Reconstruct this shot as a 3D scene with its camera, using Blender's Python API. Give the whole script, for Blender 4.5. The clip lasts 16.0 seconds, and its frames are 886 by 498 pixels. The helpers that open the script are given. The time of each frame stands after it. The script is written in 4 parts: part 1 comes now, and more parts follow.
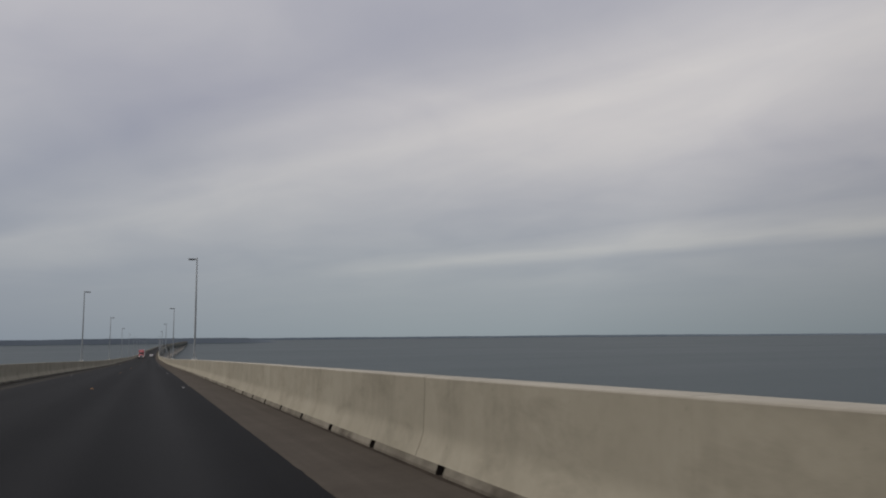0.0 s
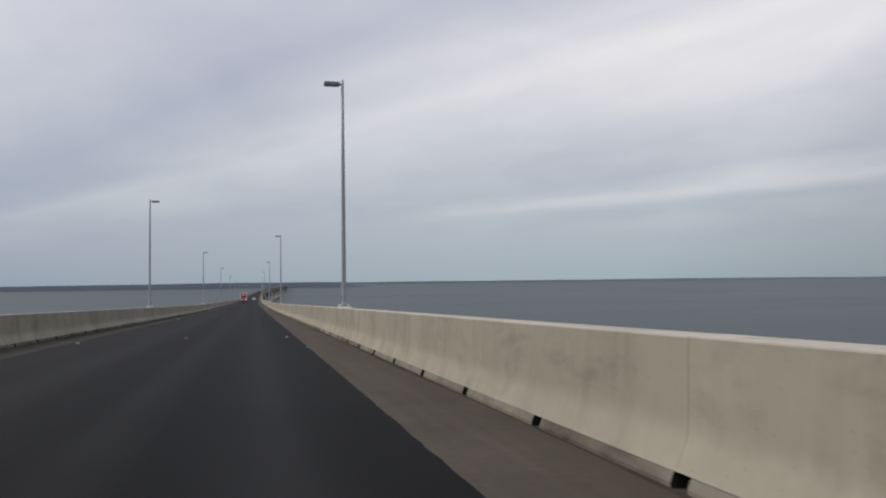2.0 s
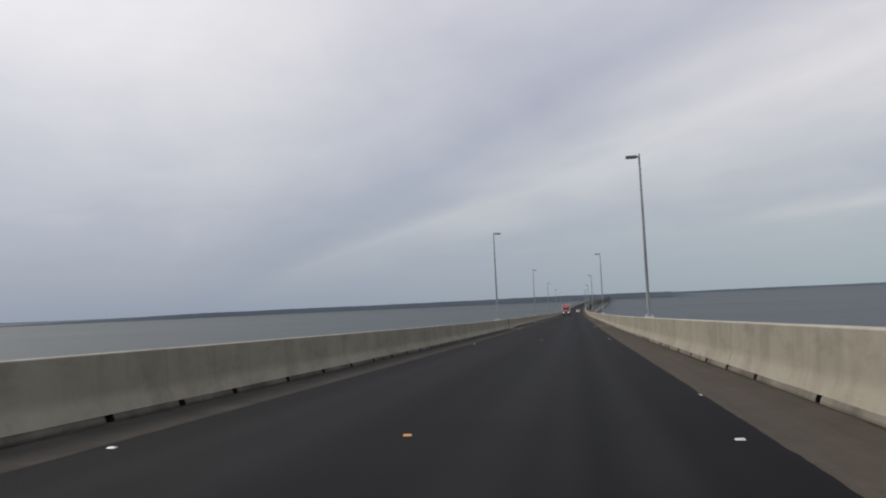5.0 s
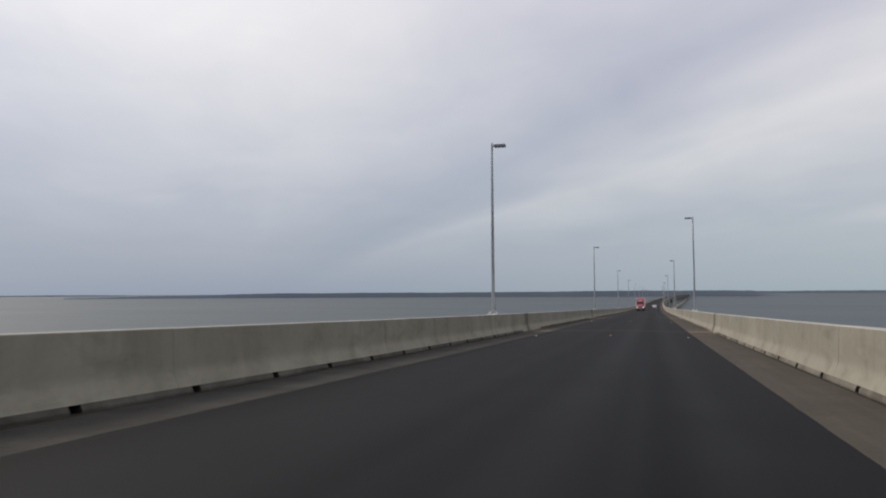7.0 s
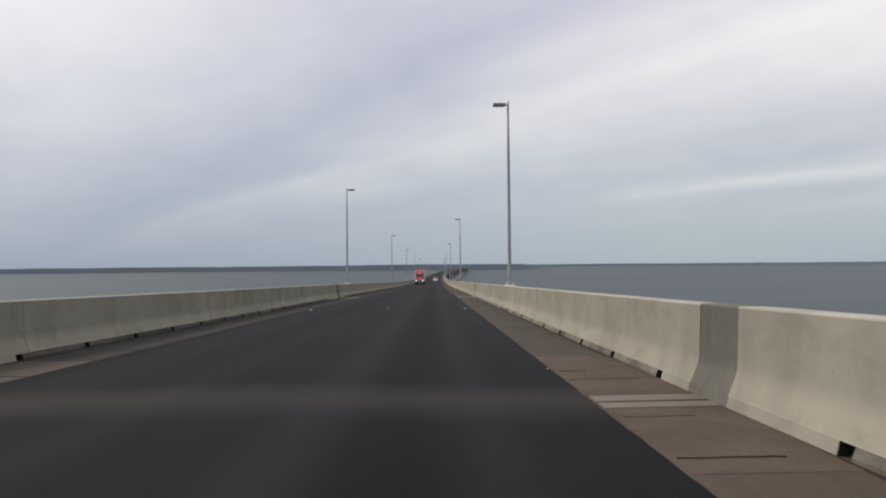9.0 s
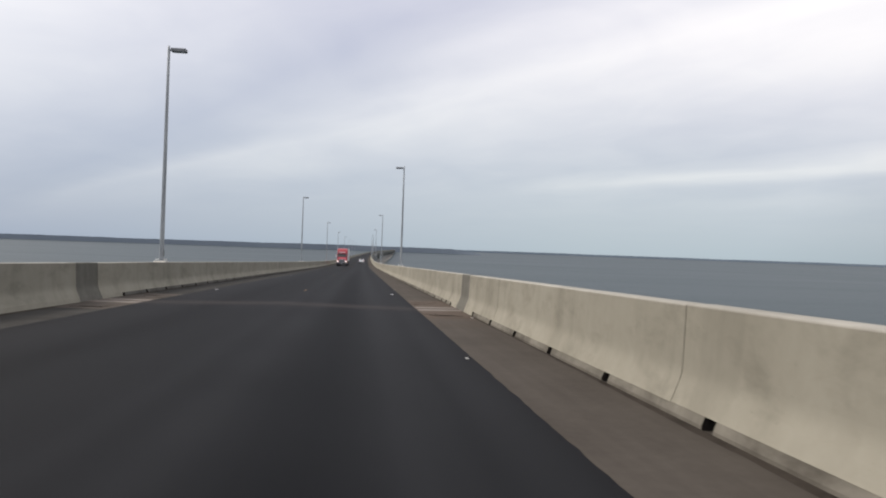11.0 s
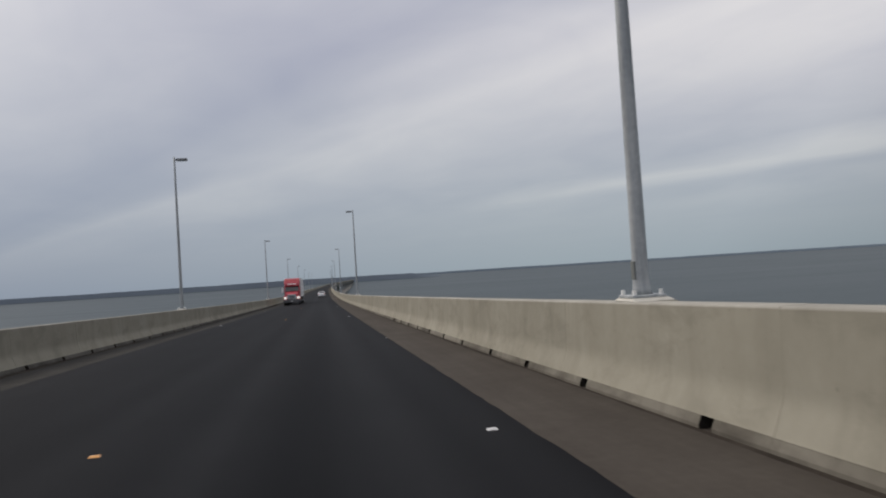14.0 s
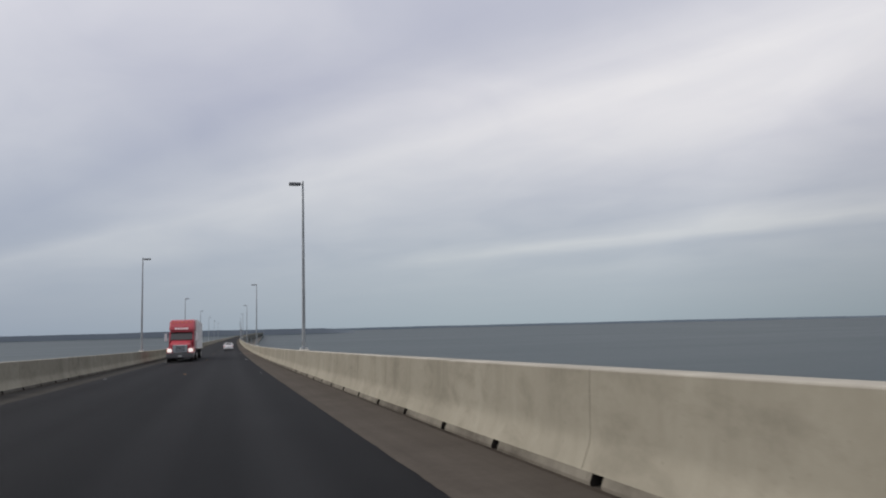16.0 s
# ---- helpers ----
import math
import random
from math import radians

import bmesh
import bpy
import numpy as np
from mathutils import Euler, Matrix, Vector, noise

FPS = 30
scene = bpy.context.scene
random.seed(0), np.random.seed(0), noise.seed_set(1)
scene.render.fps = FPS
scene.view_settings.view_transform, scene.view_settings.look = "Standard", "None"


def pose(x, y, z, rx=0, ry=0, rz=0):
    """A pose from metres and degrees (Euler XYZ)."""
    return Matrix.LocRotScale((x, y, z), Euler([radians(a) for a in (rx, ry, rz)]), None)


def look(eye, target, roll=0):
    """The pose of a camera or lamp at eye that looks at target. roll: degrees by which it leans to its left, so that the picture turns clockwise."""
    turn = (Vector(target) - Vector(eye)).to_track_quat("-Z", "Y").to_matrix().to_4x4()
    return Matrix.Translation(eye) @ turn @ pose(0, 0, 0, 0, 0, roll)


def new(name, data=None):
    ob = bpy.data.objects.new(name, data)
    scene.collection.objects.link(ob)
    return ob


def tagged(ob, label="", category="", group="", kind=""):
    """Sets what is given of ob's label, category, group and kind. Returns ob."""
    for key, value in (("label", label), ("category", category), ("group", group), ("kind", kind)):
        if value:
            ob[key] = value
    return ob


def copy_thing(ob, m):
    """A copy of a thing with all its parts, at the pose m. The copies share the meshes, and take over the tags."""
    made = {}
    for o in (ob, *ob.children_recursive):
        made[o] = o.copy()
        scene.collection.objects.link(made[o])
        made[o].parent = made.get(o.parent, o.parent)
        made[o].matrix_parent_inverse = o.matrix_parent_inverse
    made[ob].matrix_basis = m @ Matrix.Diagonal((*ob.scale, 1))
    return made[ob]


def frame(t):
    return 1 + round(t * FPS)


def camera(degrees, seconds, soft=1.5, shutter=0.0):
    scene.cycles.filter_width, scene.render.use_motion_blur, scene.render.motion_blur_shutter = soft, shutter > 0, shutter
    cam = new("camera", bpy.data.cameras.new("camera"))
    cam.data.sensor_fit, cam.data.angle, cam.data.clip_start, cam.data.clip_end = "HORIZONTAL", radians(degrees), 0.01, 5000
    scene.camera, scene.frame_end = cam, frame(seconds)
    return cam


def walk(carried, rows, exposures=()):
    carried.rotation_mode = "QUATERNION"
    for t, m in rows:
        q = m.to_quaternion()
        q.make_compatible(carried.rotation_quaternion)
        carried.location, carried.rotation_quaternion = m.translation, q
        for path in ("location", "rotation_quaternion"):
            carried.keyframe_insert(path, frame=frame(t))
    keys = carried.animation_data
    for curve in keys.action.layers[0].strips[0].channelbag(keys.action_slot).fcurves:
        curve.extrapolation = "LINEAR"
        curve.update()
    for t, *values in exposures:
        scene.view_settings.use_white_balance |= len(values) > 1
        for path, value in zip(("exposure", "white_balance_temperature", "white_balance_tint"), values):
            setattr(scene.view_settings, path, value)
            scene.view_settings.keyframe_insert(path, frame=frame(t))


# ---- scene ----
cam = camera(60.52, 16.0, soft=2.0, shutter=0.06)
walk(cam, (
    (0, pose(2.318, -0.049, 1.363, 96.501, 0.530, -20.951)),
    (0.5, pose(2.429, 10.289, 1.146, 94.692, 0.425, -20.158)),
    (1, pose(2.504, 20.549, 0.925, 91.514, 2.312, -17.994)),
    (1.5, pose(2.586, 30.718, 0.702, 91.577, 1.692, -18.770)),
    (2, pose(2.517, 40.809, 0.475, 92.372, 0.698, -14.059)),
    (2.5, pose(2.522, 50.862, 0.244, 92.225, 0.071, -11.953)),
    (3, pose(2.483, 60.729, 0.013, 91.515, 0.867, -10.175)),
    (3.5, pose(2.398, 70.661, -0.224, 93.490, 0.706, -5.969)),
    (4, pose(2.358, 80.637, -0.467, 94.346, 0.707, -2.697)),
    (4.5, pose(2.216, 90.229, -0.704, 93.314, 0.223, 2.527)),
    (5, pose(2.187, 100.102, -0.950, 93.967, 2.588, 9.842)),
    (5.2, pose(2.224, 104.074, -1.049, 94.052, 2.946, 13.403)),
    (6.2, pose(2.263, 123.492, -1.530, 93.701, 1.197, 17.677)),
    (7.3, pose(2.303, 144.852, -2.038, 93.275, 0.674, 14.272)),
    (7.5, pose(2.336, 148.790, -2.129, 93.901, 1.301, 13.838)),
    (8, pose(2.433, 158.712, -2.349, 93.753, -1.123, 8.952)),
    (8.5, pose(2.453, 168.534, -2.558, 92.168, 0.379, 2.112)),
    (9, pose(2.468, 178.172, -2.754, 91.202, 0.471, -0.737)),
    (9.2, pose(2.506, 182.024, -2.831, 90.430, 0.357, -1.497)),
    (11.3, pose(2.584, 223.049, -3.614, 89.996, -1.579, -6.959)),
    (11.5, pose(2.548, 227.035, -3.689, 89.955, -0.536, -7.308)),
    (12, pose(2.527, 237.139, -3.881, 89.395, -0.455, -7.224)),
    (12.5, pose(2.628, 247.448, -4.081, 89.864, 0.505, -9.012)),
    (13, pose(2.556, 257.426, -4.277, 94.107, 1.713, -8.463)),
    (13.5, pose(2.529, 267.282, -4.472, 92.351, 1.397, -9.980)),
    (14, pose(2.507, 277.222, -4.669, 91.719, 3.639, -9.376)),
    (14.5, pose(2.537, 287.197, -4.868, 92.229, 2.746, -10.354)),
    (15, pose(2.518, 297.162, -5.065, 91.952, 2.474, -11.314)),
    (15.5, pose(2.568, 307.263, -5.264, 90.957, -0.130, -14.288)),
    (16, pose(2.566, 317.293, -5.459, 95.794, 1.419, -15.942)),
), exposures=((0, -0.40, 6620, 10), (0.5, -0.48, 6550, 10), (1, -0.25, 6500, 10), (1.5, 0.06, 6430, 10), (2.5, 0.03, 6400, 10), (4, 0.02, 6420, 10), (5, 0.0, 6480, 10), (7.5, 0.10, 6500, 10), (8.5, 0.16, 6530, 10), (11.5, 0.43, 6500, 10),
                 (12, 0.36, 6500, 10), (12.5, 0.38, 6500, 10), (13, 0.06, 6420, 10), (14, -0.13, 6420, 10), (14.5, 0.12, 6450, 10), (15.5, 0.10, 6430, 10), (16, 0.03, 6400, 10)))

# bridge axis: curvature of plan and profile against distance along it
KNOTS = (0, 80, 160, 240, 320, 400, 480, 520, 600, 700, 800, 1200, 1400, 2000, 2100, 4400)
BEND = (31.2e-6, 7.3e-6, -14.1e-6, 16.8e-6, 36.4e-6, 25.6e-6, 26.4e-6, 30e-6, 33e-6, 33e-6, 33e-6, 33e-6, 33e-6, 33e-6, 0, 0)
SAG = (-48.7e-6, -46.9e-6, 106.4e-6, -35.6e-6, 31.8e-6, 82.6e-6, 86.3e-6, 0, 0, 0, 9e-6, 9e-6, 0, 0, 0, 0)
STEP = 2.0
AX_S = np.arange(-200, 4400, STEP)
_i0 = int(np.argmin(abs(AX_S)))
AX_H = np.cumsum(np.interp(AX_S, KNOTS, BEND) * (AX_S >= 0)) * STEP
AX_H -= AX_H[_i0]
AX_G = np.cumsum(np.interp(AX_S, KNOTS, SAG) * (AX_S >= 0)) * STEP
AX_G += -0.0206 - AX_G[_i0]
AX_X = np.cumsum(AX_H) * STEP
AX_X -= AX_X[_i0]
AX_Z = np.cumsum(AX_G) * STEP
AX_Z -= AX_Z[_i0]
SPAN_0 = 88.5          # a pier stands here, then every 250 m
SPAN = 250.0
WATER_Z = -46.0


def axis(s):
    """x, z, heading and grade of the bridge's axis at s metres."""
    return (float(np.interp(s, AX_S, AX_X)), float(np.interp(s, AX_S, AX_Z)),
            float(np.interp(s, AX_S, AX_H)), float(np.interp(s, AX_S, AX_G)))


def on_bridge(s, u=0.0, w=0.0):
    """World place of the point u metres right of the axis and w above the crown."""
    x, z, h, g = axis(s)
    return Vector((x + u, s - u * h, z + w))


def bridge_pose(s, u=0.0, w=0.0, turn=0.0):
    """Pose whose y runs along the bridge, sloping with it."""
    x, z, h, g = axis(s)
    return Matrix.Translation(on_bridge(s, u, w)) @ Matrix.Rotation(-h, 4, "Z") @ Matrix.Rotation(math.atan(g), 4, "X") @ Matrix.Rotation(turn, 4, "Z")


def upright_pose(s, u=0.0, w=0.0, turn=0.0):
    x, z, h, g = axis(s)
    return Matrix.Translation(on_bridge(s, u, w)) @ Matrix.Rotation(-h + turn, 4, "Z")


# ---------------------------------------------------------------- world, sun
SUN_BEARING = -62.0     # degrees right of straight ahead
SUN_HEIGHT = 42.0
sb, sh = radians(SUN_BEARING), radians(SUN_HEIGHT)
TO_SUN = Vector((math.sin(sb) * math.cos(sh), math.cos(sb) * math.cos(sh), math.sin(sh)))

world = bpy.data.worlds.new("overcast_sky")
scene.world = world
world.use_nodes = True
wt = world.node_tree
wt.nodes.clear()


class Nodes:
    """Short hand for building a node tree."""

    def __init__(self, tree):
        self.t = tree

    def n(self, kind, operation=None):
        nd = self.t.nodes.new(kind)
        if operation:
            nd.operation = operation
        return nd

    def put(self, sock, v):
        if hasattr(v, "is_output") or hasattr(v, "links"):
            self.t.links.new(v, sock)
        elif isinstance(v, (tuple, list)) and len(v) == 3 and sock.type == "RGBA":
            sock.default_value = (*v, 1)
        else:
            sock.default_value = v

    def math(self, op, a, b=0.0, c=0.0, clamp=False):
        nd = self.n("ShaderNodeMath", op)
        nd.use_clamp = clamp
        for s, v in zip(nd.inputs, (a, b, c)):
            self.put(s, v)
        return nd.outputs[0]

    def noise(self, vec, scale, detail=4, rough=0.55, distort=0.0):
        nd = self.n("ShaderNodeTexNoise")
        self.put(nd.inputs["Vector"], vec)
        for k, v in (("Scale", scale), ("Detail", detail), ("Roughness", rough), ("Distortion", distort)):
            self.put(nd.inputs[k], v)
        return nd.outputs["Fac"]

    def mix(self, fac, a, b, blend="MIX"):
        nd = self.n("ShaderNodeMix")
        nd.data_type, nd.blend_type = "RGBA", blend
        self.put(nd.inputs[0], fac)
        self.put(nd.inputs[6], a)
        self.put(nd.inputs[7], b)
        return nd.outputs[2]

    def ramp(self, fac, *stops):
        nd = self.n("ShaderNodeValToRGB")
        el = nd.color_ramp.elements
        while len(el) < len(stops):
            el.new(0.5)
        for e, (p, c) in zip(el, stops):
            e.position = p
            e.color = (*c, 1) if isinstance(c, (tuple, list)) else (c, c, c, 1)
        self.put(nd.inputs[0], fac)
        return nd.outputs[0]

    def stretch(self, vec, x, y, z):
        nd = self.n("ShaderNodeVectorMath", operation="MULTIPLY")
        self.put(nd.inputs[0], vec)
        nd.inputs[1].default_value = (x, y, z)
        return nd.outputs[0]

    def xyz(self, x, y, z):
        nd = self.n("ShaderNodeCombineXYZ")
        for s, v in zip(nd.inputs, (x, y, z)):
            self.put(s, v)
        return nd.outputs[0]


w_ = Nodes(wt)
direction = w_.n("ShaderNodeTexCoord").outputs["Generated"]
sep = w_.n("ShaderNodeSeparateXYZ")
w_.put(sep.inputs[0], direction)
dx, dy, dz = sep.outputs
rise = w_.math("MAXIMUM", dz, 0.0)
flat = w_.math("ADD", rise, 0.02)
px = w_.math("DIVIDE", dx, flat)
py = w_.math("DIVIDE", dy, flat)
# streets of thin cloud run towards a point left of straight ahead
SB = radians(-30)
along = w_.math("ADD", w_.math("MULTIPLY", px, math.sin(SB)), w_.math("MULTIPLY", py, math.cos(SB)))
across = w_.math("SUBTRACT", w_.math("MULTIPLY", px, math.cos(SB)), w_.math("MULTIPLY", py, math.sin(SB)))
drift = w_.noise(w_.xyz(w_.math("MULTIPLY", along, 0.22), w_.math("ADD", across, 3.1), 0.0), 0.55, 3, 0.5, 0.2)
soft = w_.math("ADD", rise, 0.16)
sx, sy = w_.math("DIVIDE", dx, soft), w_.math("DIVIDE", dy, soft)
s_al = w_.math("ADD", w_.math("MULTIPLY", sx, math.sin(SB)), w_.math("MULTIPLY", sy, math.cos(SB)))
s_ac = w_.math("SUBTRACT", w_.math("MULTIPLY", sx, math.cos(SB)), w_.math("MULTIPLY", sy, math.sin(SB)))
wisps = w_.noise(w_.xyz(w_.math("MULTIPLY", s_al, 0.6), w_.math("ADD", s_ac, 9.7), 0.4), 1.5, 4, 0.5, 0.5)
veil = w_.noise(w_.xyz(w_.math("MULTIPLY", along, 0.9), across, 2.0), 0.5, 4, 0.5, 0.0)
# bright and dull streets across their run, their edges pushed about by the drift
lane = w_.math("ADD", across, w_.math("MULTIPLY", w_.math("SUBTRACT", drift, 0.5), 1.5))
lane = w_.math("ADD", w_.math("DIVIDE", lane, 20.0), 0.3)
street = w_.ramp(lane, (0.0, 0.30), (0.15, 0.42), (0.24, 0.80), (0.305, 0.98), (0.345, 0.66), (0.388, 0.26), (0.408, 0.48), (0.433, 1.02), (0.470, 0.88),
                 (0.52, 0.62), (0.585, 0.54), (0.69, 0.56), (0.78, 0.60), (1.0, 0.5))
# one bright, broken streak low on the right, fading out ahead
streak = w_.math("MULTIPLY", w_.ramp(lane, (0.582, 0.0), (0.612, 0.55), (0.635, 1.0), (0.655, 0.7), (0.69, 0.0)), w_.ramp(w_.math("DIVIDE", along, 12.0), (0.42, 1.0), (0.66, 0.12), (0.9, 0.0)))
streak = w_.math("MULTIPLY", streak, w_.math("ADD", 0.20, w_.math("MULTIPLY", wisps, 0.75)))
street = w_.math("ADD", street, streak)
puffs = w_.noise(w_.xyz(w_.math("MULTIPLY", s_al, 0.85), w_.math("ADD", s_ac, 21.0), 5.0), 2.2, 5, 0.52, 0.6)
cloud = w_.math("ADD", w_.math("MULTIPLY", street, 0.50), w_.math("ADD", w_.math("MULTIPLY", wisps, 0.28), w_.math("ADD", w_.math("MULTIPLY", veil, 0.14), w_.math("MULTIPLY", puffs, 0.22))))
cloud = w_.math("SUBTRACT", cloud, 0.08)
# the streets melt into the murk close to the horizon
murk = w_.math("SUBTRACT", 1.0, w_.math("DIVIDE", rise, 0.085), clamp=True)
cloud = w_.math("ADD", w_.math("MULTIPLY", cloud, w_.math("SUBTRACT", 1.0, murk)), w_.math("MULTIPLY", murk, 0.55))
cover = w_.ramp(cloud, (0.26, (0.405, 0.418, 0.51)), (0.46, (0.51, 0.515, 0.58)), (0.62, (0.635, 0.627, 0.665)), (0.80, (0.790, 0.766, 0.765)))
# paler, bluer air low down
low = w_.math("POWER", w_.math("SUBTRACT", 1.0, w_.math("MINIMUM", w_.math("MULTIPLY", rise, w_.math("ADD", 3.0, w_.math("MULTIPLY", dx, 1.4))), 1.0)), 1.4)
air = w_.mix(w_.math("ADD", w_.math("MULTIPLY", dx, 1.3), 0.62, clamp=True), (0.268, 0.328, 0.425), (0.365, 0.442, 0.485))
haze = w_.mix(w_.math("MULTIPLY", low, 0.9), cover, air)
# the veiled sun brightens the cloud around it
sun_dot = w_.n("ShaderNodeVectorMath", operation="DOT_PRODUCT")
w_.put(sun_dot.inputs[0], direction)
sun_dot.inputs[1].default_value = TO_SUN
glow = w_.math("POWER", w_.math("MAXIMUM", sun_dot.outputs["Value"], 0.0), 8.0)
# an overcast sky is brightest overhead
# sky away from the sun, mostly unseen, is dimmed to darken the left barrier
away = w_.math("ADD", 1.0, w_.math("MULTIPLY", w_.math("MINIMUM", sun_dot.outputs["Value"], 0.0), 0.95))
gain = w_.math("ADD", w_.math("ADD", w_.math("ADD", 0.97, w_.math("MULTIPLY", rise, 0.35)), w_.math("MULTIPLY", w_.math("MAXIMUM", w_.math("SUBTRACT", rise, 0.42), 0.0), 0.5)), w_.math("MULTIPLY", glow, 0.40))
bright = w_.n("ShaderNodeVectorMath", operation="SCALE")
w_.put(bright.inputs[0], haze)
w_.put(bright.inputs[3], w_.math("MULTIPLY", gain, away))
sky = w_.n("ShaderNodeTexSky")
sky.sky_type, sky.sun_disc, sky.sun_elevation, sky.sun_rotation, sky.air_density, sky.dust_density = "NISHITA", False, sh, sb, 1.0, 2.5
bg_sky = w_.n("ShaderNodeBackground")
w_.put(bg_sky.inputs[0], sky.outputs[0])
bg_sky.inputs[1].default_value = 0.08
bg_cloud = w_.n("ShaderNodeBackground")
w_.put(bg_cloud.inputs[0], bright.outputs[0])
bg_cloud.inputs[1].default_value = 1.0
both = w_.n("ShaderNodeMixShader")
both.inputs[0].default_value = 0.92
wt.links.new(bg_sky.outputs[0], both.inputs[1])
wt.links.new(bg_cloud.outputs[0], both.inputs[2])
wt.links.new(both.outputs[0], w_.n("ShaderNodeOutputWorld").inputs[0])

sun_data = bpy.data.lights.new("sun", "SUN")
sun_data.energy, sun_data.angle, sun_data.color = 2.05, radians(22), (1.0, 0.88, 0.745)
sun = new("sun", sun_data)
sun.matrix_world = look(TO_SUN * 100, (0, 0, 0))


# ---------------------------------------------------------------- materials
def material(name, build, rough=0.8, metal=0.0, spec=0.5):
    m = bpy.data.materials.new(name)
    m.use_nodes = True
    k = Nodes(m.node_tree)
    b = m.node_tree.nodes["Principled BSDF"]
    b.inputs["Roughness"].default_value = rough
    b.inputs["Metallic"].default_value = metal
    b.inputs["Specular IOR Level"].default_value = spec
    pos = k.n("ShaderNodeNewGeometry").outputs["Position"]
    build(k, b, pos)
    return m


def bump(k, b, height, strength, distance):
    nd = k.n("ShaderNodeBump")
    nd.inputs["Strength"].default_value = strength
    nd.inputs["Distance"].default_value = distance
    k.put(nd.inputs["Height"], height)
    k.put(b.inputs["Normal"], nd.outputs[0])


def mottled(name, dark, light, scale=3.0, rough=0.8, metal=0.0, grain=40.0, relief=0.002, spec=0.5):
    """A plain surface with soft mottling and fine grain."""
    def build(k, b, pos):
        a = k.noise(pos, scale, 5)
        g = k.noise(pos, grain, 3)
        f = k.math("ADD", k.math("MULTIPLY", a, 0.75), k.math("MULTIPLY", g, 0.25))
        k.put(b.inputs["Base Color"], k.ramp(f, (0.32, dark), (0.68, light)))
        if relief:
            bump(k, b, g, 0.35, relief)
    return material(name, build, rough, metal, spec)


def concrete(name, dark, light, stain, streaks=0.6, grime=None):
    """Weathered cast concrete: blotches, rain streaks down the face, pores."""
    def build(k, b, pos):
        blot = k.noise(pos, 0.55, 6, 0.6, 0.4)
        fine = k.noise(pos, 7.0, 5, 0.6)
        pores = k.noise(pos, 90.0, 2, 0.5)
        run = k.noise(k.stretch(pos, 1.0, 1.0, 0.16), 1.15, 5, 0.6, 0.3)
        f = k.math("ADD", k.math("MULTIPLY", blot, 0.75), k.math("MULTIPLY", fine, 0.25))
        col = k.ramp(f, (0.30, dark), (0.70, light))
        s = k.math("MULTIPLY", k.ramp(run, (0.50, 0.0), (0.70, 1.0)), streaks)
        col = k.mix(s, col, stain)
        scuff = k.noise(k.stretch(pos, 1.0, 0.45, 1.0), 1.9, 6, 0.66, 0.35)
        col = k.mix(k.math("MULTIPLY", k.ramp(scuff, (0.50, 0.0), (0.70, 1.0)), 0.46), col, stain)
        if grime:               # road dirt in long uneven stretches
            dirt = k.noise(k.stretch(pos, 1.0, 0.55, 1.0), 0.8, 6, 0.65, 0.3)
            col = k.mix(k.ramp(dirt, (0.44, 0.08), (0.68, 0.95)), col, grime)
        spots = k.noise(pos, 16.0, 2, 0.4)
        col = k.mix(k.math("MULTIPLY", k.ramp(spots, (0.72, 0.0), (0.78, 1.0)), 0.4), col, stain)
        rnd = k.n("ShaderNodeObjectInfo").outputs["Random"]
        tone = k.math("ADD", 0.95, k.math("MULTIPLY", rnd, 0.10))
        shade = k.n("ShaderNodeVectorMath", operation="SCALE")
        k.put(shade.inputs[0], col)
        k.put(shade.inputs[3], tone)
        k.put(b.inputs["Base Color"], shade.outputs[0])
        bump(k, b, k.math("ADD", k.math("MULTIPLY", fine, 0.5), k.math("MULTIPLY", pores, 0.5)), 0.4, 0.006)
    return material(name, build, 0.9, 0.0, 0.1)


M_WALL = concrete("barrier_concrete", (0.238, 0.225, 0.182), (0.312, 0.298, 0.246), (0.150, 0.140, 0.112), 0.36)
# paler copy for barrier tops: the skylight on them put into the colour
M_LIT_TOP = concrete("skylit_barrier_top", (0.262, 0.252, 0.220), (0.365, 0.353, 0.314), (0.20, 0.190, 0.163), 0.3)
M_SEAL = concrete("joint_filler", (0.195, 0.182, 0.147), (0.270, 0.254, 0.207), (0.130, 0.120, 0.095), 0.4)
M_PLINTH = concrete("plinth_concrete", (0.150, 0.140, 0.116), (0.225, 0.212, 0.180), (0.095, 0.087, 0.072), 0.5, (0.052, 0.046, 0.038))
# left copy of the plinth: grime, plus shade put into a darker base
M_PLINTH_L = concrete("grimy_shaded_plinth_concrete", (0.085, 0.081, 0.072), (0.150, 0.144, 0.128), (0.055, 0.051, 0.044), 0.5, (0.040, 0.037, 0.032))
M_JOINT = concrete("joint_cover_grey", (0.108, 0.105, 0.090), (0.168, 0.163, 0.143), (0.080, 0.077, 0.065), 0.5)
M_PIER = concrete("bridge_concrete", (0.30, 0.29, 0.27), (0.42, 0.40, 0.37), (0.24, 0.23, 0.21), 0.5)
M_POST_FOOT = mottled("pedestal_concrete", (0.42, 0.405, 0.36), (0.56, 0.545, 0.49), 4, 0.85)


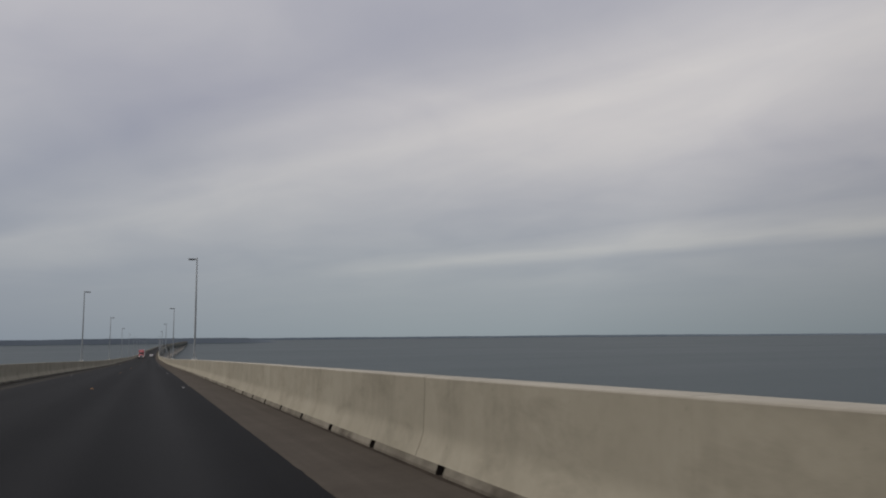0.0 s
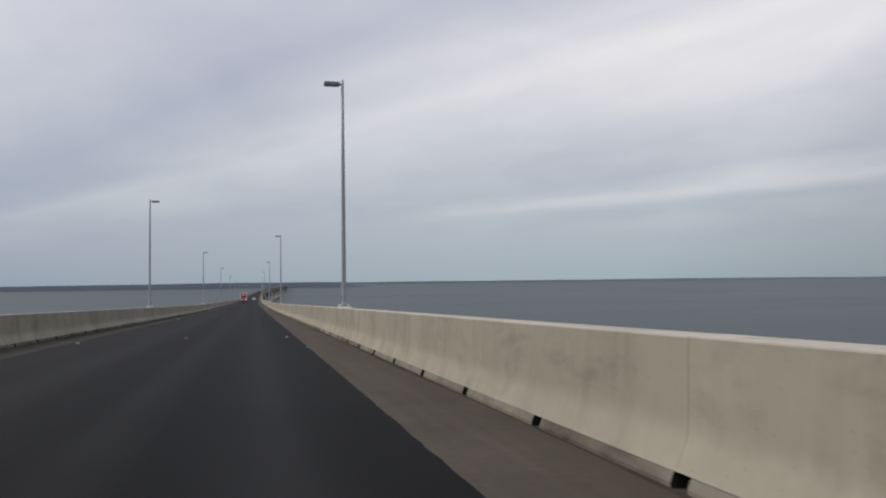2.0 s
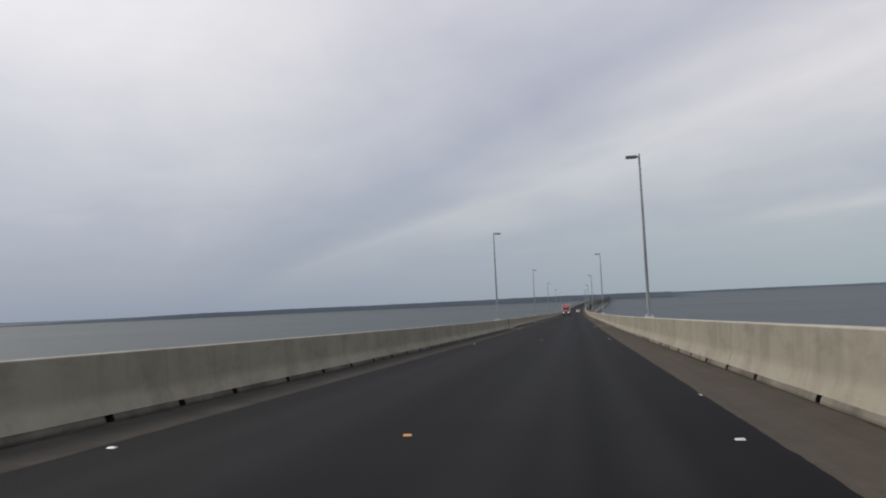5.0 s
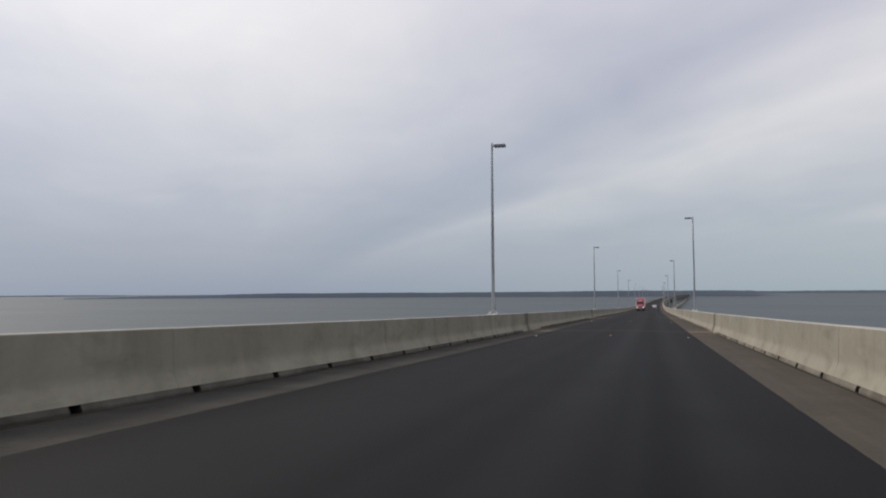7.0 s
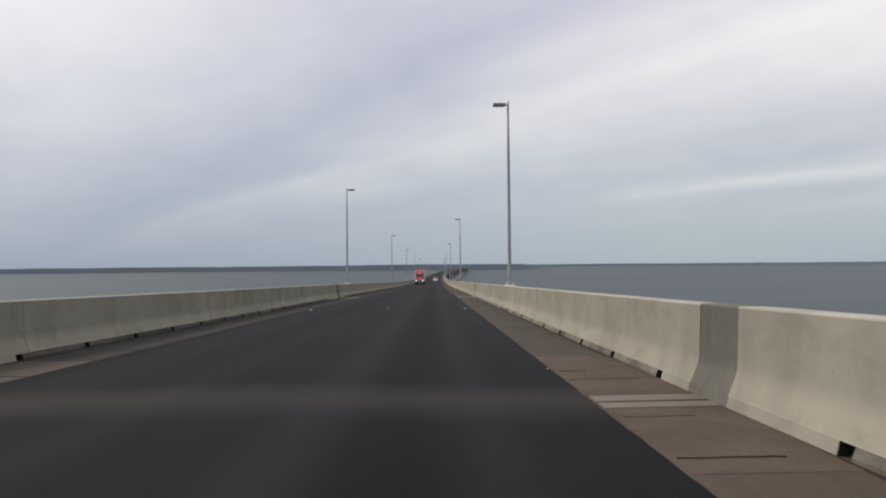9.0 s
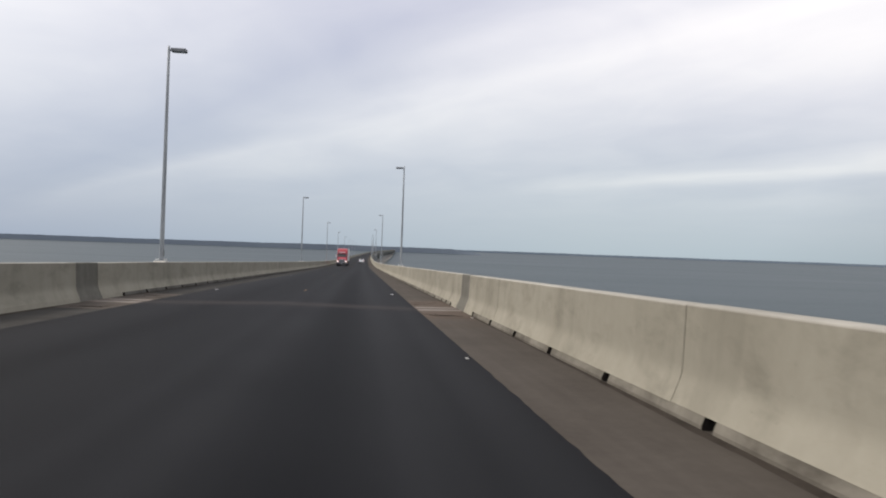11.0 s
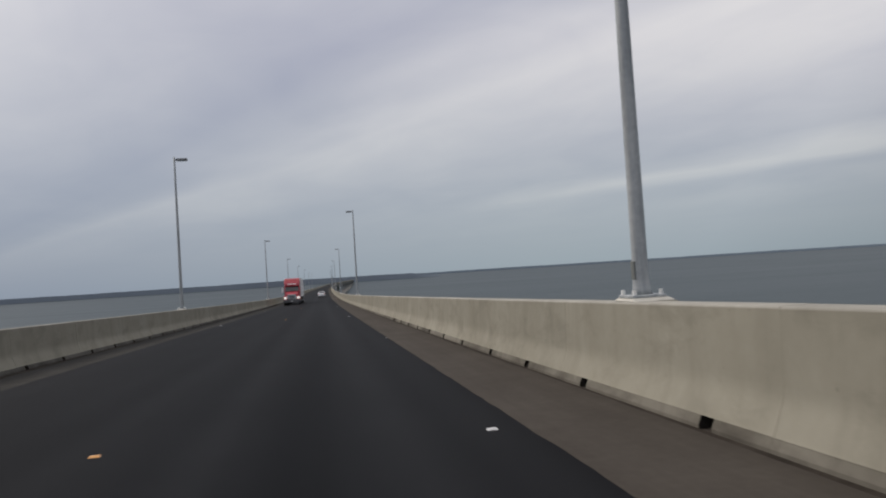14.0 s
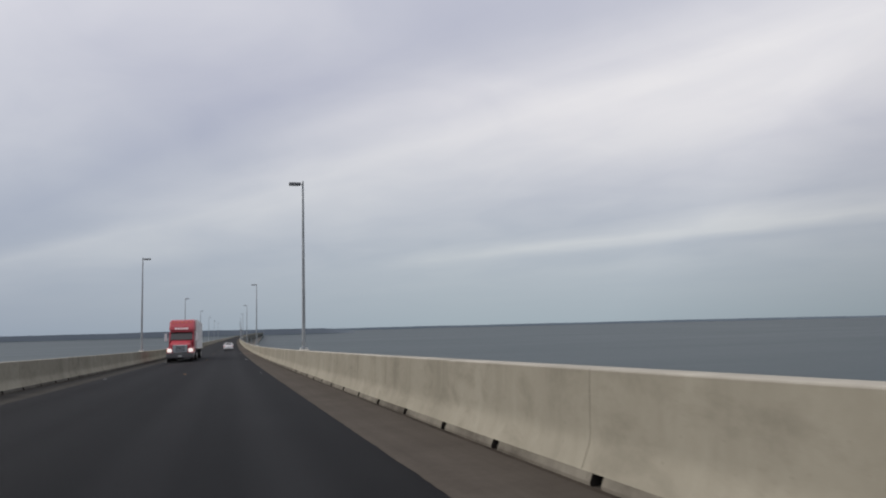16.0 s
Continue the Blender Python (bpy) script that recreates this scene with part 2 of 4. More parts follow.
def _asphalt(k, b, pos):
    stone = k.noise(pos, 130, 3, 0.7)
    patch = k.noise(pos, 0.35, 4, 0.55)
    # worn wheel tracks and roller stripes run with the carriageway
    tag = k.n("ShaderNodeAttribute")
    tag.attribute_name = "lateral"
    side = tag.outputs["Fac"]
    sep = k.n("ShaderNodeSeparateXYZ")
    k.put(sep.inputs[0], pos)
    run = k.math("MULTIPLY", sep.outputs["Y"], 0.01)
    lanes = k.noise(k.xyz(side, run, 0.0), 0.62, 3, 0.5)
    track = k.math("ABSOLUTE", k.math("SUBTRACT", k.math("ABSOLUTE", k.math("SUBTRACT", k.math("ABSOLUTE", side), 1.9)), 0.85))
    track = k.math("MULTIPLY", k.ramp(track, (0.10, 1.0), (0.55, 0.0)), k.math("MULTIPLY", k.math("ADD", 0.04, k.math("MULTIPLY", patch, 0.08)), k.ramp(k.math("ADD", side, 0.5), (0.0, 0.2), (1.0, 1.5))))
    f = k.math("ADD", k.math("ADD", k.math("MULTIPLY", patch, 0.10), k.math("MULTIPLY", lanes, 0.60)), k.math("MULTIPLY", stone, 0.2))
    f = k.math("ADD", f, track)
    col = k.ramp(f, (0.31, (0.0034, 0.0038, 0.0048)), (0.63, (0.0150, 0.0158, 0.0178)))
    # rusty dust dragged over the deck's expansion joints
    drift = k.noise(k.stretch(pos, 0.5, 1.6, 1.0), 1.1, 5, 0.65)
    for mid in (187.2, 240.6, 437.2, 490.6):
        off = k.math("ADD", k.math("ABSOLUTE", k.math("SUBTRACT", sep.outputs["Y"], mid)), k.math("MULTIPLY", k.math("SUBTRACT", drift, 0.5), 1.4))
        col = k.mix(k.math("MULTIPLY", k.ramp(k.math("DIVIDE", off, 2.0), (0.10, 1.0), (0.70, 0.0)), k.math("ADD", 0.18, k.math("MULTIPLY", drift, 0.55))), col, (0.044, 0.038, 0.036))
    k.put(b.inputs["Base Color"], col)
    k.put(b.inputs["Roughness"], k.math("ADD", 0.60, k.math("MULTIPLY", stone, 0.1)))
    bump(k, b, stone, 0.5, 0.006)


M_ASPHALT = material("asphalt", _asphalt, 0.9, 0, 0.03)


def _shoulder(k, b, pos):
    blot = k.noise(pos, 0.7, 6, 0.6)
    fine = k.noise(pos, 9, 5, 0.6)
    drag = k.noise(k.stretch(pos, 3.0, 0.12, 1.0), 1.4, 4, 0.6)
    f = k.math("ADD", k.math("ADD", k.math("MULTIPLY", blot, 0.4), k.math("MULTIPLY", fine, 0.25)), k.math("MULTIPLY", drag, 0.35))
    col = k.ramp(f, (0.30, (0.0448, 0.0392, 0.0336)), (0.52, (0.0610, 0.0540, 0.0467)), (0.74, (0.0792, 0.0708, 0.0618)))
    # rusty drip from the expansion joints, carried along by traffic
    sep = k.n("ShaderNodeSeparateXYZ")
    k.put(sep.inputs[0], pos)
    for mid in (187.5, 241.0, 437.5, 491.0):
        off = k.math("ADD", k.math("ABSOLUTE", k.math("SUBTRACT", sep.outputs["Y"], mid)), k.math("MULTIPLY", k.math("SUBTRACT", blot, 0.5), 9.0))
        col = k.mix(k.math("MULTIPLY", k.ramp(k.math("DIVIDE", off, 8.0), (0.30, 1.0), (0.85, 0.0)), 0.85), col, k.ramp(f, (0.30, (0.062, 0.047, 0.037)), (0.52, (0.082, 0.065, 0.052)), (0.74, (0.105, 0.087, 0.071))))
    k.put(b.inputs["Base Color"], col)
    bump(k, b, fine, 0.4, 0.006)


M_SHOULDER = material("worn_shoulder_concrete", _shoulder, 0.9, 0, 0.06)


def _dirty_shaded_shoulder(k, b, pos):
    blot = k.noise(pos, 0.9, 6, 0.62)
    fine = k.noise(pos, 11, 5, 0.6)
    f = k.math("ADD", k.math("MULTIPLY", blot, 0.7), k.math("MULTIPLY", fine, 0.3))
    # darker than the right shoulder: this side's shade is put into the colour
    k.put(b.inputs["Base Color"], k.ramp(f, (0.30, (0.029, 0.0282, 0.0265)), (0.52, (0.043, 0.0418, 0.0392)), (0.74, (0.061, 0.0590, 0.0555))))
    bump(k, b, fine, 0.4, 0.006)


M_SHOULDER_L = material("dirty_shaded_shoulder_concrete", _dirty_shaded_shoulder, 0.92, 0, 0.05)


def _rust_slab(low, mid, high):
    def build(k, b, pos):
        blot = k.noise(pos, 1.1, 5, 0.6)
        fine = k.noise(pos, 14, 4, 0.6)
        f = k.math("ADD", k.math("MULTIPLY", blot, 0.6), k.math("MULTIPLY", fine, 0.4))
        k.put(b.inputs["Base Color"], k.ramp(f, (0.32, low), (0.55, mid), (0.72, high)))
        bump(k, b, fine, 0.4, 0.006)
    return build


M_RUST_L = material("dull_rust_concrete", _rust_slab((0.052, 0.044, 0.037), (0.072, 0.062, 0.053), (0.094, 0.082, 0.071)), 0.88, 0, 0.08)
M_RUST = material("rust_stained_concrete", _rust_slab((0.062, 0.047, 0.037), (0.084, 0.067, 0.054), (0.107, 0.088, 0.072)), 0.88, 0, 0.08)


def _galvanised(k, b, pos):
    runs = k.noise(k.stretch(pos, 9.0, 9.0, 0.55), 1.0, 5, 0.6, 0.3)
    spangle = k.noise(pos, 14.0, 4, 0.6)
    f = k.math("ADD", k.math("MULTIPLY", runs, 0.7), k.math("MULTIPLY", spangle, 0.3))
    k.put(b.inputs["Base Color"], k.ramp(f, (0.34, (0.23, 0.25, 0.265)), (0.52, (0.355, 0.378, 0.39)), (0.66, (0.49, 0.51, 0.51))))
    bump(k, b, spangle, 0.2, 0.002)


M_GALV = material("galvanised_steel", _galvanised, 0.6, 0.15, 0.4)
M_HATCH = mottled("dull_hatch_steel", (0.13, 0.14, 0.135), (0.19, 0.20, 0.19), 8, 0.7, 0.2)
M_LAMP = mottled("lamp_housing", (0.20, 0.205, 0.215), (0.26, 0.265, 0.275), 6, 0.55, 0.2)
M_LENS = mottled("lamp_lens", (0.45, 0.46, 0.46), (0.55, 0.56, 0.56), 6, 0.25)
M_CAP = mottled("white_bolt_cap", (0.70, 0.70, 0.68), (0.80, 0.80, 0.78), 9, 0.5)
M_BEAM = mottled("joint_edge_beam", (0.098, 0.079, 0.062), (0.136, 0.113, 0.091), 5, 0.7, 0.05)
M_FILLER = mottled("joint_dirt", (0.042, 0.035, 0.030), (0.068, 0.058, 0.050), 7, 0.92)
M_GROOVE = mottled("dirt_filled_groove", (0.035, 0.028, 0.024), (0.06, 0.05, 0.042), 12, 0.95)
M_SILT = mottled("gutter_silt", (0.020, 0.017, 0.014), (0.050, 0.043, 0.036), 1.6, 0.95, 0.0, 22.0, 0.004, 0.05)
# near-black brown: the shade inside the drain openings, as a colour
M_HOLE = mottled("drain_hole_shade", (0.010, 0.008, 0.006), (0.026, 0.020, 0.015), 10, 0.95)
M_STUD_W = mottled("white_stud", (0.44, 0.44, 0.44), (0.60, 0.60, 0.60), 30, 0.35)
M_STUD_Y = mottled("red_amber_stud", (0.54, 0.25, 0.06), (0.62, 0.31, 0.08), 30, 0.35)
# coast woods in blue-grey: the haze of distance is in the colour
M_LAND = mottled("hazy_far_woods", (0.138, 0.164, 0.197), (0.162, 0.190, 0.222), 0.004, 0.95, 0, 0.2, 0.0, 0.0)
M_LAND_FAR = mottled("hazy_farther_woods", (0.100, 0.127, 0.157), (0.120, 0.148, 0.178), 0.004, 0.95, 0, 0.2, 0.0, 0.0)


def _water(k, b, pos):
    swell = k.noise(k.stretch(pos, 0.018, 0.03, 1.0), 1.0, 6, 0.62, 0.4)
    chop = k.noise(k.stretch(pos, 0.4, 0.55, 1.0), 1.0, 4, 0.6)
    wind = k.noise(k.stretch(pos, 0.0012, 0.004, 1.0), 1.0, 4, 0.55)
    ripple = k.noise(k.stretch(pos, 0.010, 0.045, 1.0), 1.0, 6, 0.7)
    f = k.math("ADD", k.math("MULTIPLY", wind, 0.68), k.math("MULTIPLY", ripple, 0.32))
    k.put(b.inputs["Base Color"], k.ramp(f, (0.34, (0.012, 0.027, 0.033)), (0.66, (0.028, 0.045, 0.052))))
    k.put(b.inputs["Roughness"], k.math("ADD", 0.36, k.math("MULTIPLY", wind, 0.15)))
    bump(k, b, k.math("ADD", k.math("MULTIPLY", swell, 0.7), k.math("MULTIPLY", chop, 0.3)), 0.6, 1.2)


M_WATER = material("sea_water", _water, 0.5, 0, 0.14)


def paint(name, colour, rough=0.35, metal=0.0):
    c = Vector(colour)
    return mottled(name, tuple(c * 0.88), tuple(c), 2.0, rough, metal, 25, 0.0004)


M_RED = paint("red_truck_paint", (0.36, 0.030, 0.048))
M_WHITE = paint("white_trailer_paint", (0.74, 0.74, 0.75), 0.45)
M_CAR = paint("white_car_paint", (0.80, 0.80, 0.81), 0.3)
M_CHROME = paint("chrome", (0.62, 0.62, 0.63), 0.22, 0.9)
M_GLASS = paint("dark_vehicle_glass", (0.050, 0.050, 0.052), 0.12)
M_BLACK = paint("black_plastic", (0.022, 0.022, 0.024), 0.6)
M_BUMPER = paint("grey_bumper", (0.10, 0.10, 0.105), 0.4)
M_TYRE = paint("tyre_rubber", (0.025, 0.025, 0.026), 0.85)
M_RIM = paint("steel_rim", (0.40, 0.41, 0.42), 0.4, 0.7)
M_HEADLIGHT = paint("lit_headlight_glass", (0.78, 0.77, 0.72), 0.15)
M_HEADLIGHT.node_tree.nodes["Principled BSDF"].inputs["Emission Color"].default_value = (1.0, 0.86, 0.82, 1)
M_HEADLIGHT.node_tree.nodes["Principled BSDF"].inputs["Emission Strength"].default_value = 0.7
M_TAIL = paint("tail_light_red", (0.45, 0.02, 0.02), 0.3)
M_AMBER = paint("amber_marker", (0.8, 0.35, 0.05), 0.3)
M_SIGN = paint("pale_fairing_sign", (0.92, 0.78, 0.79), 0.45)
M_PLATE = paint("pale_plate", (0.62, 0.63, 0.64), 0.5)
M_FLAKE = paint("old_edge_paint", (0.30, 0.30, 0.29), 0.8)
M_PAPER = paint("paper_litter", (0.72, 0.71, 0.68), 0.8)


# ---------------------------------------------------------------- mesh helpers
def mesh_of(name, bm, mat, smooth=False):
    me = bpy.data.meshes.new(name)
    bm.normal_update()
    bm.to_mesh(me)
    bm.free()
    me.materials.append(mat)
    if smooth:
        for p in me.polygons:
            p.use_smooth = True
    return me


def part(name, bm, mat, parent=None, label="", smooth=False):
    ob = new(name, mesh_of(name, bm, mat, smooth))
    ob.parent = parent
    if label:
        tagged(ob, label=label)
    return ob


def piece(name, mesh, parent, m, label=""):
    """An object of its own on a shared mesh."""
    ob = new(name, mesh)
    ob.parent = parent
    ob.matrix_local = m
    if label:
        tagged(ob, label=label)
    return ob


def box(bm, x0, x1, y0, y1, z0, z1, bevel=0.0, seg=1):
    r = bmesh.ops.create_cube(bm, size=1.0)
    for v in r["verts"]:
        v.co = Vector((x0 + (v.co.x + 0.5) * (x1 - x0), y0 + (v.co.y + 0.5) * (y1 - y0), z0 + (v.co.z + 0.5) * (z1 - z0)))
    if bevel:
        es = {e for v in r["verts"] for e in v.link_edges}
        bmesh.ops.bevel(bm, geom=list(es), offset=bevel, segments=seg, affect="EDGES", profile=0.6)
    return bm


def boxed(*a, **k):
    return box(bmesh.new(), *a, **k)


def tube(bm, a, b, ra, rb, n=12, caps=True):
    """A tapered round bar from a to b."""
    a, b = Vector(a), Vector(b)
    d = (b - a).normalized()
    m = d.to_track_quat("Z", "Y").to_matrix()
    rings = []
    for p, r in ((a, ra), (b, rb)):
        rings.append([bm.verts.new(p + m @ Vector((r * math.cos(2 * math.pi * i / n), r * math.sin(2 * math.pi * i / n), 0))) for i in range(n)])
    for i in range(n):
        bm.faces.new((rings[0][i], rings[0][(i + 1) % n], rings[1][(i + 1) % n], rings[1][i]))
    if caps:
        bm.faces.new(rings[0][::-1])
        bm.faces.new(rings[1])
    return bm


def prism(bm, outline, y0, y1, closed=True):
    """The outline of (x, z) points, drawn out along y."""
    a = [bm.verts.new((x, y0, z)) for x, z in outline]
    b = [bm.verts.new((x, y1, z)) for x, z in outline]
    n = len(outline)
    for i in range(n if closed else n - 1):
        j = (i + 1) % n
        bm.faces.new((a[i], a[j], b[j], b[i]))
    if closed:
        bm.faces.new(a[::-1])
        bm.faces.new(b)
    bmesh.ops.recalc_face_normals(bm, faces=bm.faces)
    return bm


def side_prism(bm, outline, x0, x1):
    """The outline of (y, z) points, drawn out along x."""
    a = [bm.verts.new((x0, y, z)) for y, z in outline]
    b = [bm.verts.new((x1, y, z)) for y, z in outline]
    n = len(outline)
    for i in range(n):
        j = (i + 1) % n
        bm.faces.new((a[i], a[j], b[j], b[i]))
    bm.faces.new(a[::-1])
    bm.faces.new(b)
    bmesh.ops.recalc_face_normals(bm, faces=bm.faces)
    return bm


def ribbon(outline, stations, closed=False, wobble=None):
    """A strip of (u, w) points swept along the bridge through the stations."""
    bm = bmesh.new()
    rows = []
    for s in stations:
        rows.append([bm.verts.new(on_bridge(s, u + (wobble(s, i) if wobble else 0.0), w)) for i, (u, w) in enumerate(outline)])
    n = len(outline)
    for a, b in zip(rows, rows[1:]):
        for i in range(n if closed else n - 1):
            j = (i + 1) % n
            bm.faces.new((a[i], a[j], b[j], b[i]))
    if closed:
        bm.faces.new(rows[0][::-1])
        bm.faces.new(rows[-1])
    bmesh.ops.recalc_face_normals(bm, faces=bm.faces)
    return bm


def thing(name, m, label, category, group=""):
    ob = new(name)
    ob.matrix_world = m
    return tagged(ob, label=label, category=category, group=group)


def stations(a, b, step):
    n = max(1, int(round((b - a) / step)))
    return [a + (b - a) * i / n for i in range(n + 1)]


# ---------------------------------------------------------------- sea and far shore
def build_sea():
    bm = bmesh.new()
    cx, cy = 0.0, 160.0
    rings = [0, 60, 150, 300, 600, 1200, 2200, 3200, 4000, 4600, 4800, 9000]
    lift = [0, 0, 0, 0, 0, 0, 0, 4, 14, 30.5, 33, 40]
    rows = []
    n = 96
    for r, z in zip(rings, lift):
        if r == 0:
            rows.append([bm.verts.new((cx, cy, WATER_Z))])
            continue
        rows.append([bm.verts.new((cx + r * math.cos(2 * math.pi * i / n), cy + r * math.sin(2 * math.pi * i / n), WATER_Z + z)) for i in range(n)])
    for i in range(n):
        bm.faces.new((rows[0][0], rows[1][i], rows[1][(i + 1) % n]))
    for a, b in zip(rows[1:], rows[2:]):
        for i in range(n):
            bm.faces.new((a[i], b[i], b[(i + 1) % n], a[(i + 1) % n]))
    ob = new("water", mesh_of("water", bm, M_WATER, True))
    tagged(ob, "grey-blue choppy sea reaching the horizon", "water", kind="structure")


def build_shore(name, dist, b0, b1, z_base, z_top, mat, label, rough, taper, seed, swell=0.0):
    """A low wooded coast, an uneven ridge with depth, between two bearings."""
    rnd = random.Random(seed)
    bm = bmesh.new()
    n = int((b1 - b0) * 14)
    front, crest, back = [], [], []
    ph = [rnd.uniform(0, 6.3) for _ in range(6)]
    for i in range(n + 1):
        b = radians(b0 + (b1 - b0) * i / n)
        edge = min(1.0, (b1 - b0) * (i / n) / taper[0] if taper[0] else 1.0, (b1 - b0) * (1 - i / n) / taper[1] if taper[1] else 1.0)
        wob = sum(math.sin(b * f + p) * a for f, p, a in zip((17, 41, 83, 190, 410, 900), ph, (0.30, 0.25, 0.2, 0.12, 0.08, 0.05)))
        top = z_base + (z_top - z_base) * (0.25 + 0.75 * edge) + wob * rough * edge + rnd.uniform(-0.25, 0.25) * rough
        top += swell * edge * math.exp(-(math.degrees(b) / 11.0) ** 2)
        d = Vector((math.sin(b), math.cos(b), 0))
        c = Vector((0, 160, 0))
        front.append(bm.verts.new(c + d * dist + Vector((0, 0, z_base - 4))))
        crest.append(bm.verts.new(c + d * (dist + 18) + Vector((0, 0, top))))
        back.append(bm.verts.new(c + d * (dist + 160) + Vector((0, 0, z_base - 4))))
    for a, b in ((front, crest), (crest, back)):
        for i in range(n):
            bm.faces.new((a[i], a[i + 1], b[i + 1], b[i]))
    ob = new(name, mesh_of(name, bm, mat))
    tagged(ob, label, "shore", kind="structure")


build_sea()
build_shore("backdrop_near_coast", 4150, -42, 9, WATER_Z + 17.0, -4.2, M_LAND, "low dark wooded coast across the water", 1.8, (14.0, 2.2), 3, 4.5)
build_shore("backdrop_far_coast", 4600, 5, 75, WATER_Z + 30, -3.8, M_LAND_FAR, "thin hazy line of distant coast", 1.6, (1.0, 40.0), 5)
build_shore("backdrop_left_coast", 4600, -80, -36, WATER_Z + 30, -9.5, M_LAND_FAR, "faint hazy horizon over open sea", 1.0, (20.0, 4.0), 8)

# ---------------------------------------------------------------- road, shoulders, girder
S_BACK, S_NEAR, S_END = -60.0, 500.0, 4150.0
CROWN = 0.0182
A_R, A_L = 4.113, -4.045
FOOT = 5.47


def edge_wobble(seed, size):
    r = random.Random(seed)
    ph = [(r.uniform(1.5, 11.0), r.uniform(0, 6.3)) for _ in range(9)]

    def f(s):
        return size * sum(math.sin(s * k + p) for k, p in ph) / 3.0
    return f


ragged_r, ragged_l = edge_wobble(11, 0.009), edge_wobble(12, 0.010)


def lateral(ob, pts):
    """Store each vertex's distance from the axis, for the wheel tracks."""
    at = ob.data.attributes.new("lateral", "FLOAT", "POINT")
    n = len(pts)
    for i, v in enumerate(at.data):
        v.value = pts[i % n][0]


def build_road():
    pts = [(A_L, -0.11), (A_L + 0.015, A_L * CROWN), (-2.0, -2.0 * CROWN), (0.0, 0.0), (2.0, -2.0 * CROWN), (A_R - 0.015, -A_R * CROWN), (A_R, -0.11)]

    def wob(s, i):
        return ragged_l(s) if i < 2 else ragged_r(s) if i > 4 else 0.0
    near = ribbon(pts, stations(S_BACK, S_NEAR, 0.25), wobble=wob)
    ob = new("road", mesh_of("road", near, M_ASPHALT))
    lateral(ob, pts)
    tagged(ob, "dark fresh asphalt carriageway with ragged edges", "road", kind="structure")
    far = ribbon(pts, stations(S_NEAR, S_END, 12.0))
    lateral(tagged(new("road_far", mesh_of("road_far", far, M_ASPHALT)), "dark asphalt carriageway running on to the far coast", "road", kind="structure"), pts)


JOINTS = ((186.6, 187.8), (239.8, 241.6), (436.6, 437.8), (490.0, 491.6), (-10.4, -9.2))


def build_shoulders():
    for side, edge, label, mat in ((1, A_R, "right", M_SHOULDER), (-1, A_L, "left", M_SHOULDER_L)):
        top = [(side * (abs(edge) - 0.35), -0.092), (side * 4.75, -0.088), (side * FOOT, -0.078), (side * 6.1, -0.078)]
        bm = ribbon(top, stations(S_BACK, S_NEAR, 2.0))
        tagged(new("shoulder_" + label, mesh_of("shoulder", bm, mat)), "worn brown-grey concrete shoulder beside the asphalt" if side > 0 else "dirty grey concrete shoulder, shade painted in, beside the asphalt", "shoulder", kind="structure")
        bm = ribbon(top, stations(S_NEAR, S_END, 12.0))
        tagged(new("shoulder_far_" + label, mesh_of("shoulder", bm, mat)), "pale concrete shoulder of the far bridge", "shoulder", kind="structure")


def girder_depth(s):
    """Deep over the piers, shallow at mid-span."""
    d = abs(((s - SPAN_0 + SPAN / 2) % SPAN) - SPAN / 2) / (SPAN / 2)
    return 4.5 + 9.5 * (1 - d) ** 2


def build_girder():
    bm = bmesh.new()
    rows = []
    for s in stations(S_BACK, S_END, 10.0):
        h = girder_depth(s)
        ol = [(-6.3, -0.2), (-6.3, -0.55), (-3.4, -1.3), (-2.6, -h), (2.6, -h), (3.4, -1.3), (6.3, -0.55), (6.3, -0.2)]
        rows.append([bm.verts.new(on_bridge(s, u, w)) for u, w in ol])
    for a, b in zip(rows, rows[1:]):
        for i in range(8):
            j = (i + 1) % 8
            bm.faces.new((a[i], a[j], b[j], b[i]))
    bmesh.ops.recalc_face_normals(bm, faces=bm.faces)
    ob = new("bridge_girder", mesh_of("bridge_girder", bm, M_PIER))
    tagged(ob, "long haunched concrete box girder under the road", "girder", kind="structure")


def build_piers():
    s = SPAN_0
    while s < S_END:
        x, z, h, g = axis(s)
        deck = z - girder_depth(s) + 0.4
        root = thing("bridge_pier", Matrix.Translation((x, s, WATER_Z - 1.0)) @ Matrix.Rotation(-h, 4, "Z"), "tall tapered concrete bridge pier standing in the sea", "pier", "piers of the bridge")
        hh = deck - WATER_Z + 1.0
        bm = bmesh.new()
        for z0, z1, a0, b0, a1, b1 in ((7.0, hh, 3.6, 3.2, 2.6, 2.4),):
            v0 = [bm.verts.new((sx * a0, sy * b0, z0)) for sx, sy in ((-1, -1), (1, -1), (1, 1), (-1, 1))]
            v1 = [bm.verts.new((sx * a1, sy * b1, z1)) for sx, sy in ((-1, -1), (1, -1), (1, 1), (-1, 1))]
            for i in range(4):
                j = (i + 1) % 4
                bm.faces.new((v0[i], v0[j], v1[j], v1[i]))
            bm.faces.new(v1)
            bm.faces.new(v0[::-1])
            bmesh.ops.bevel(bm, geom=list(bm.edges), offset=0.4, segments=2, affect="EDGES")
        part("shaft", bm, M_PIER, root)
        part("ice_shield", tube(bmesh.new(), (0, 0, 0), (0, 0, 8.0), 8.0, 4.0, 20), M_PIER, root, "conical ice shield at the waterline", True)
        s += SPAN


build_road()
build_shoulders()
build_girder()
build_piers()

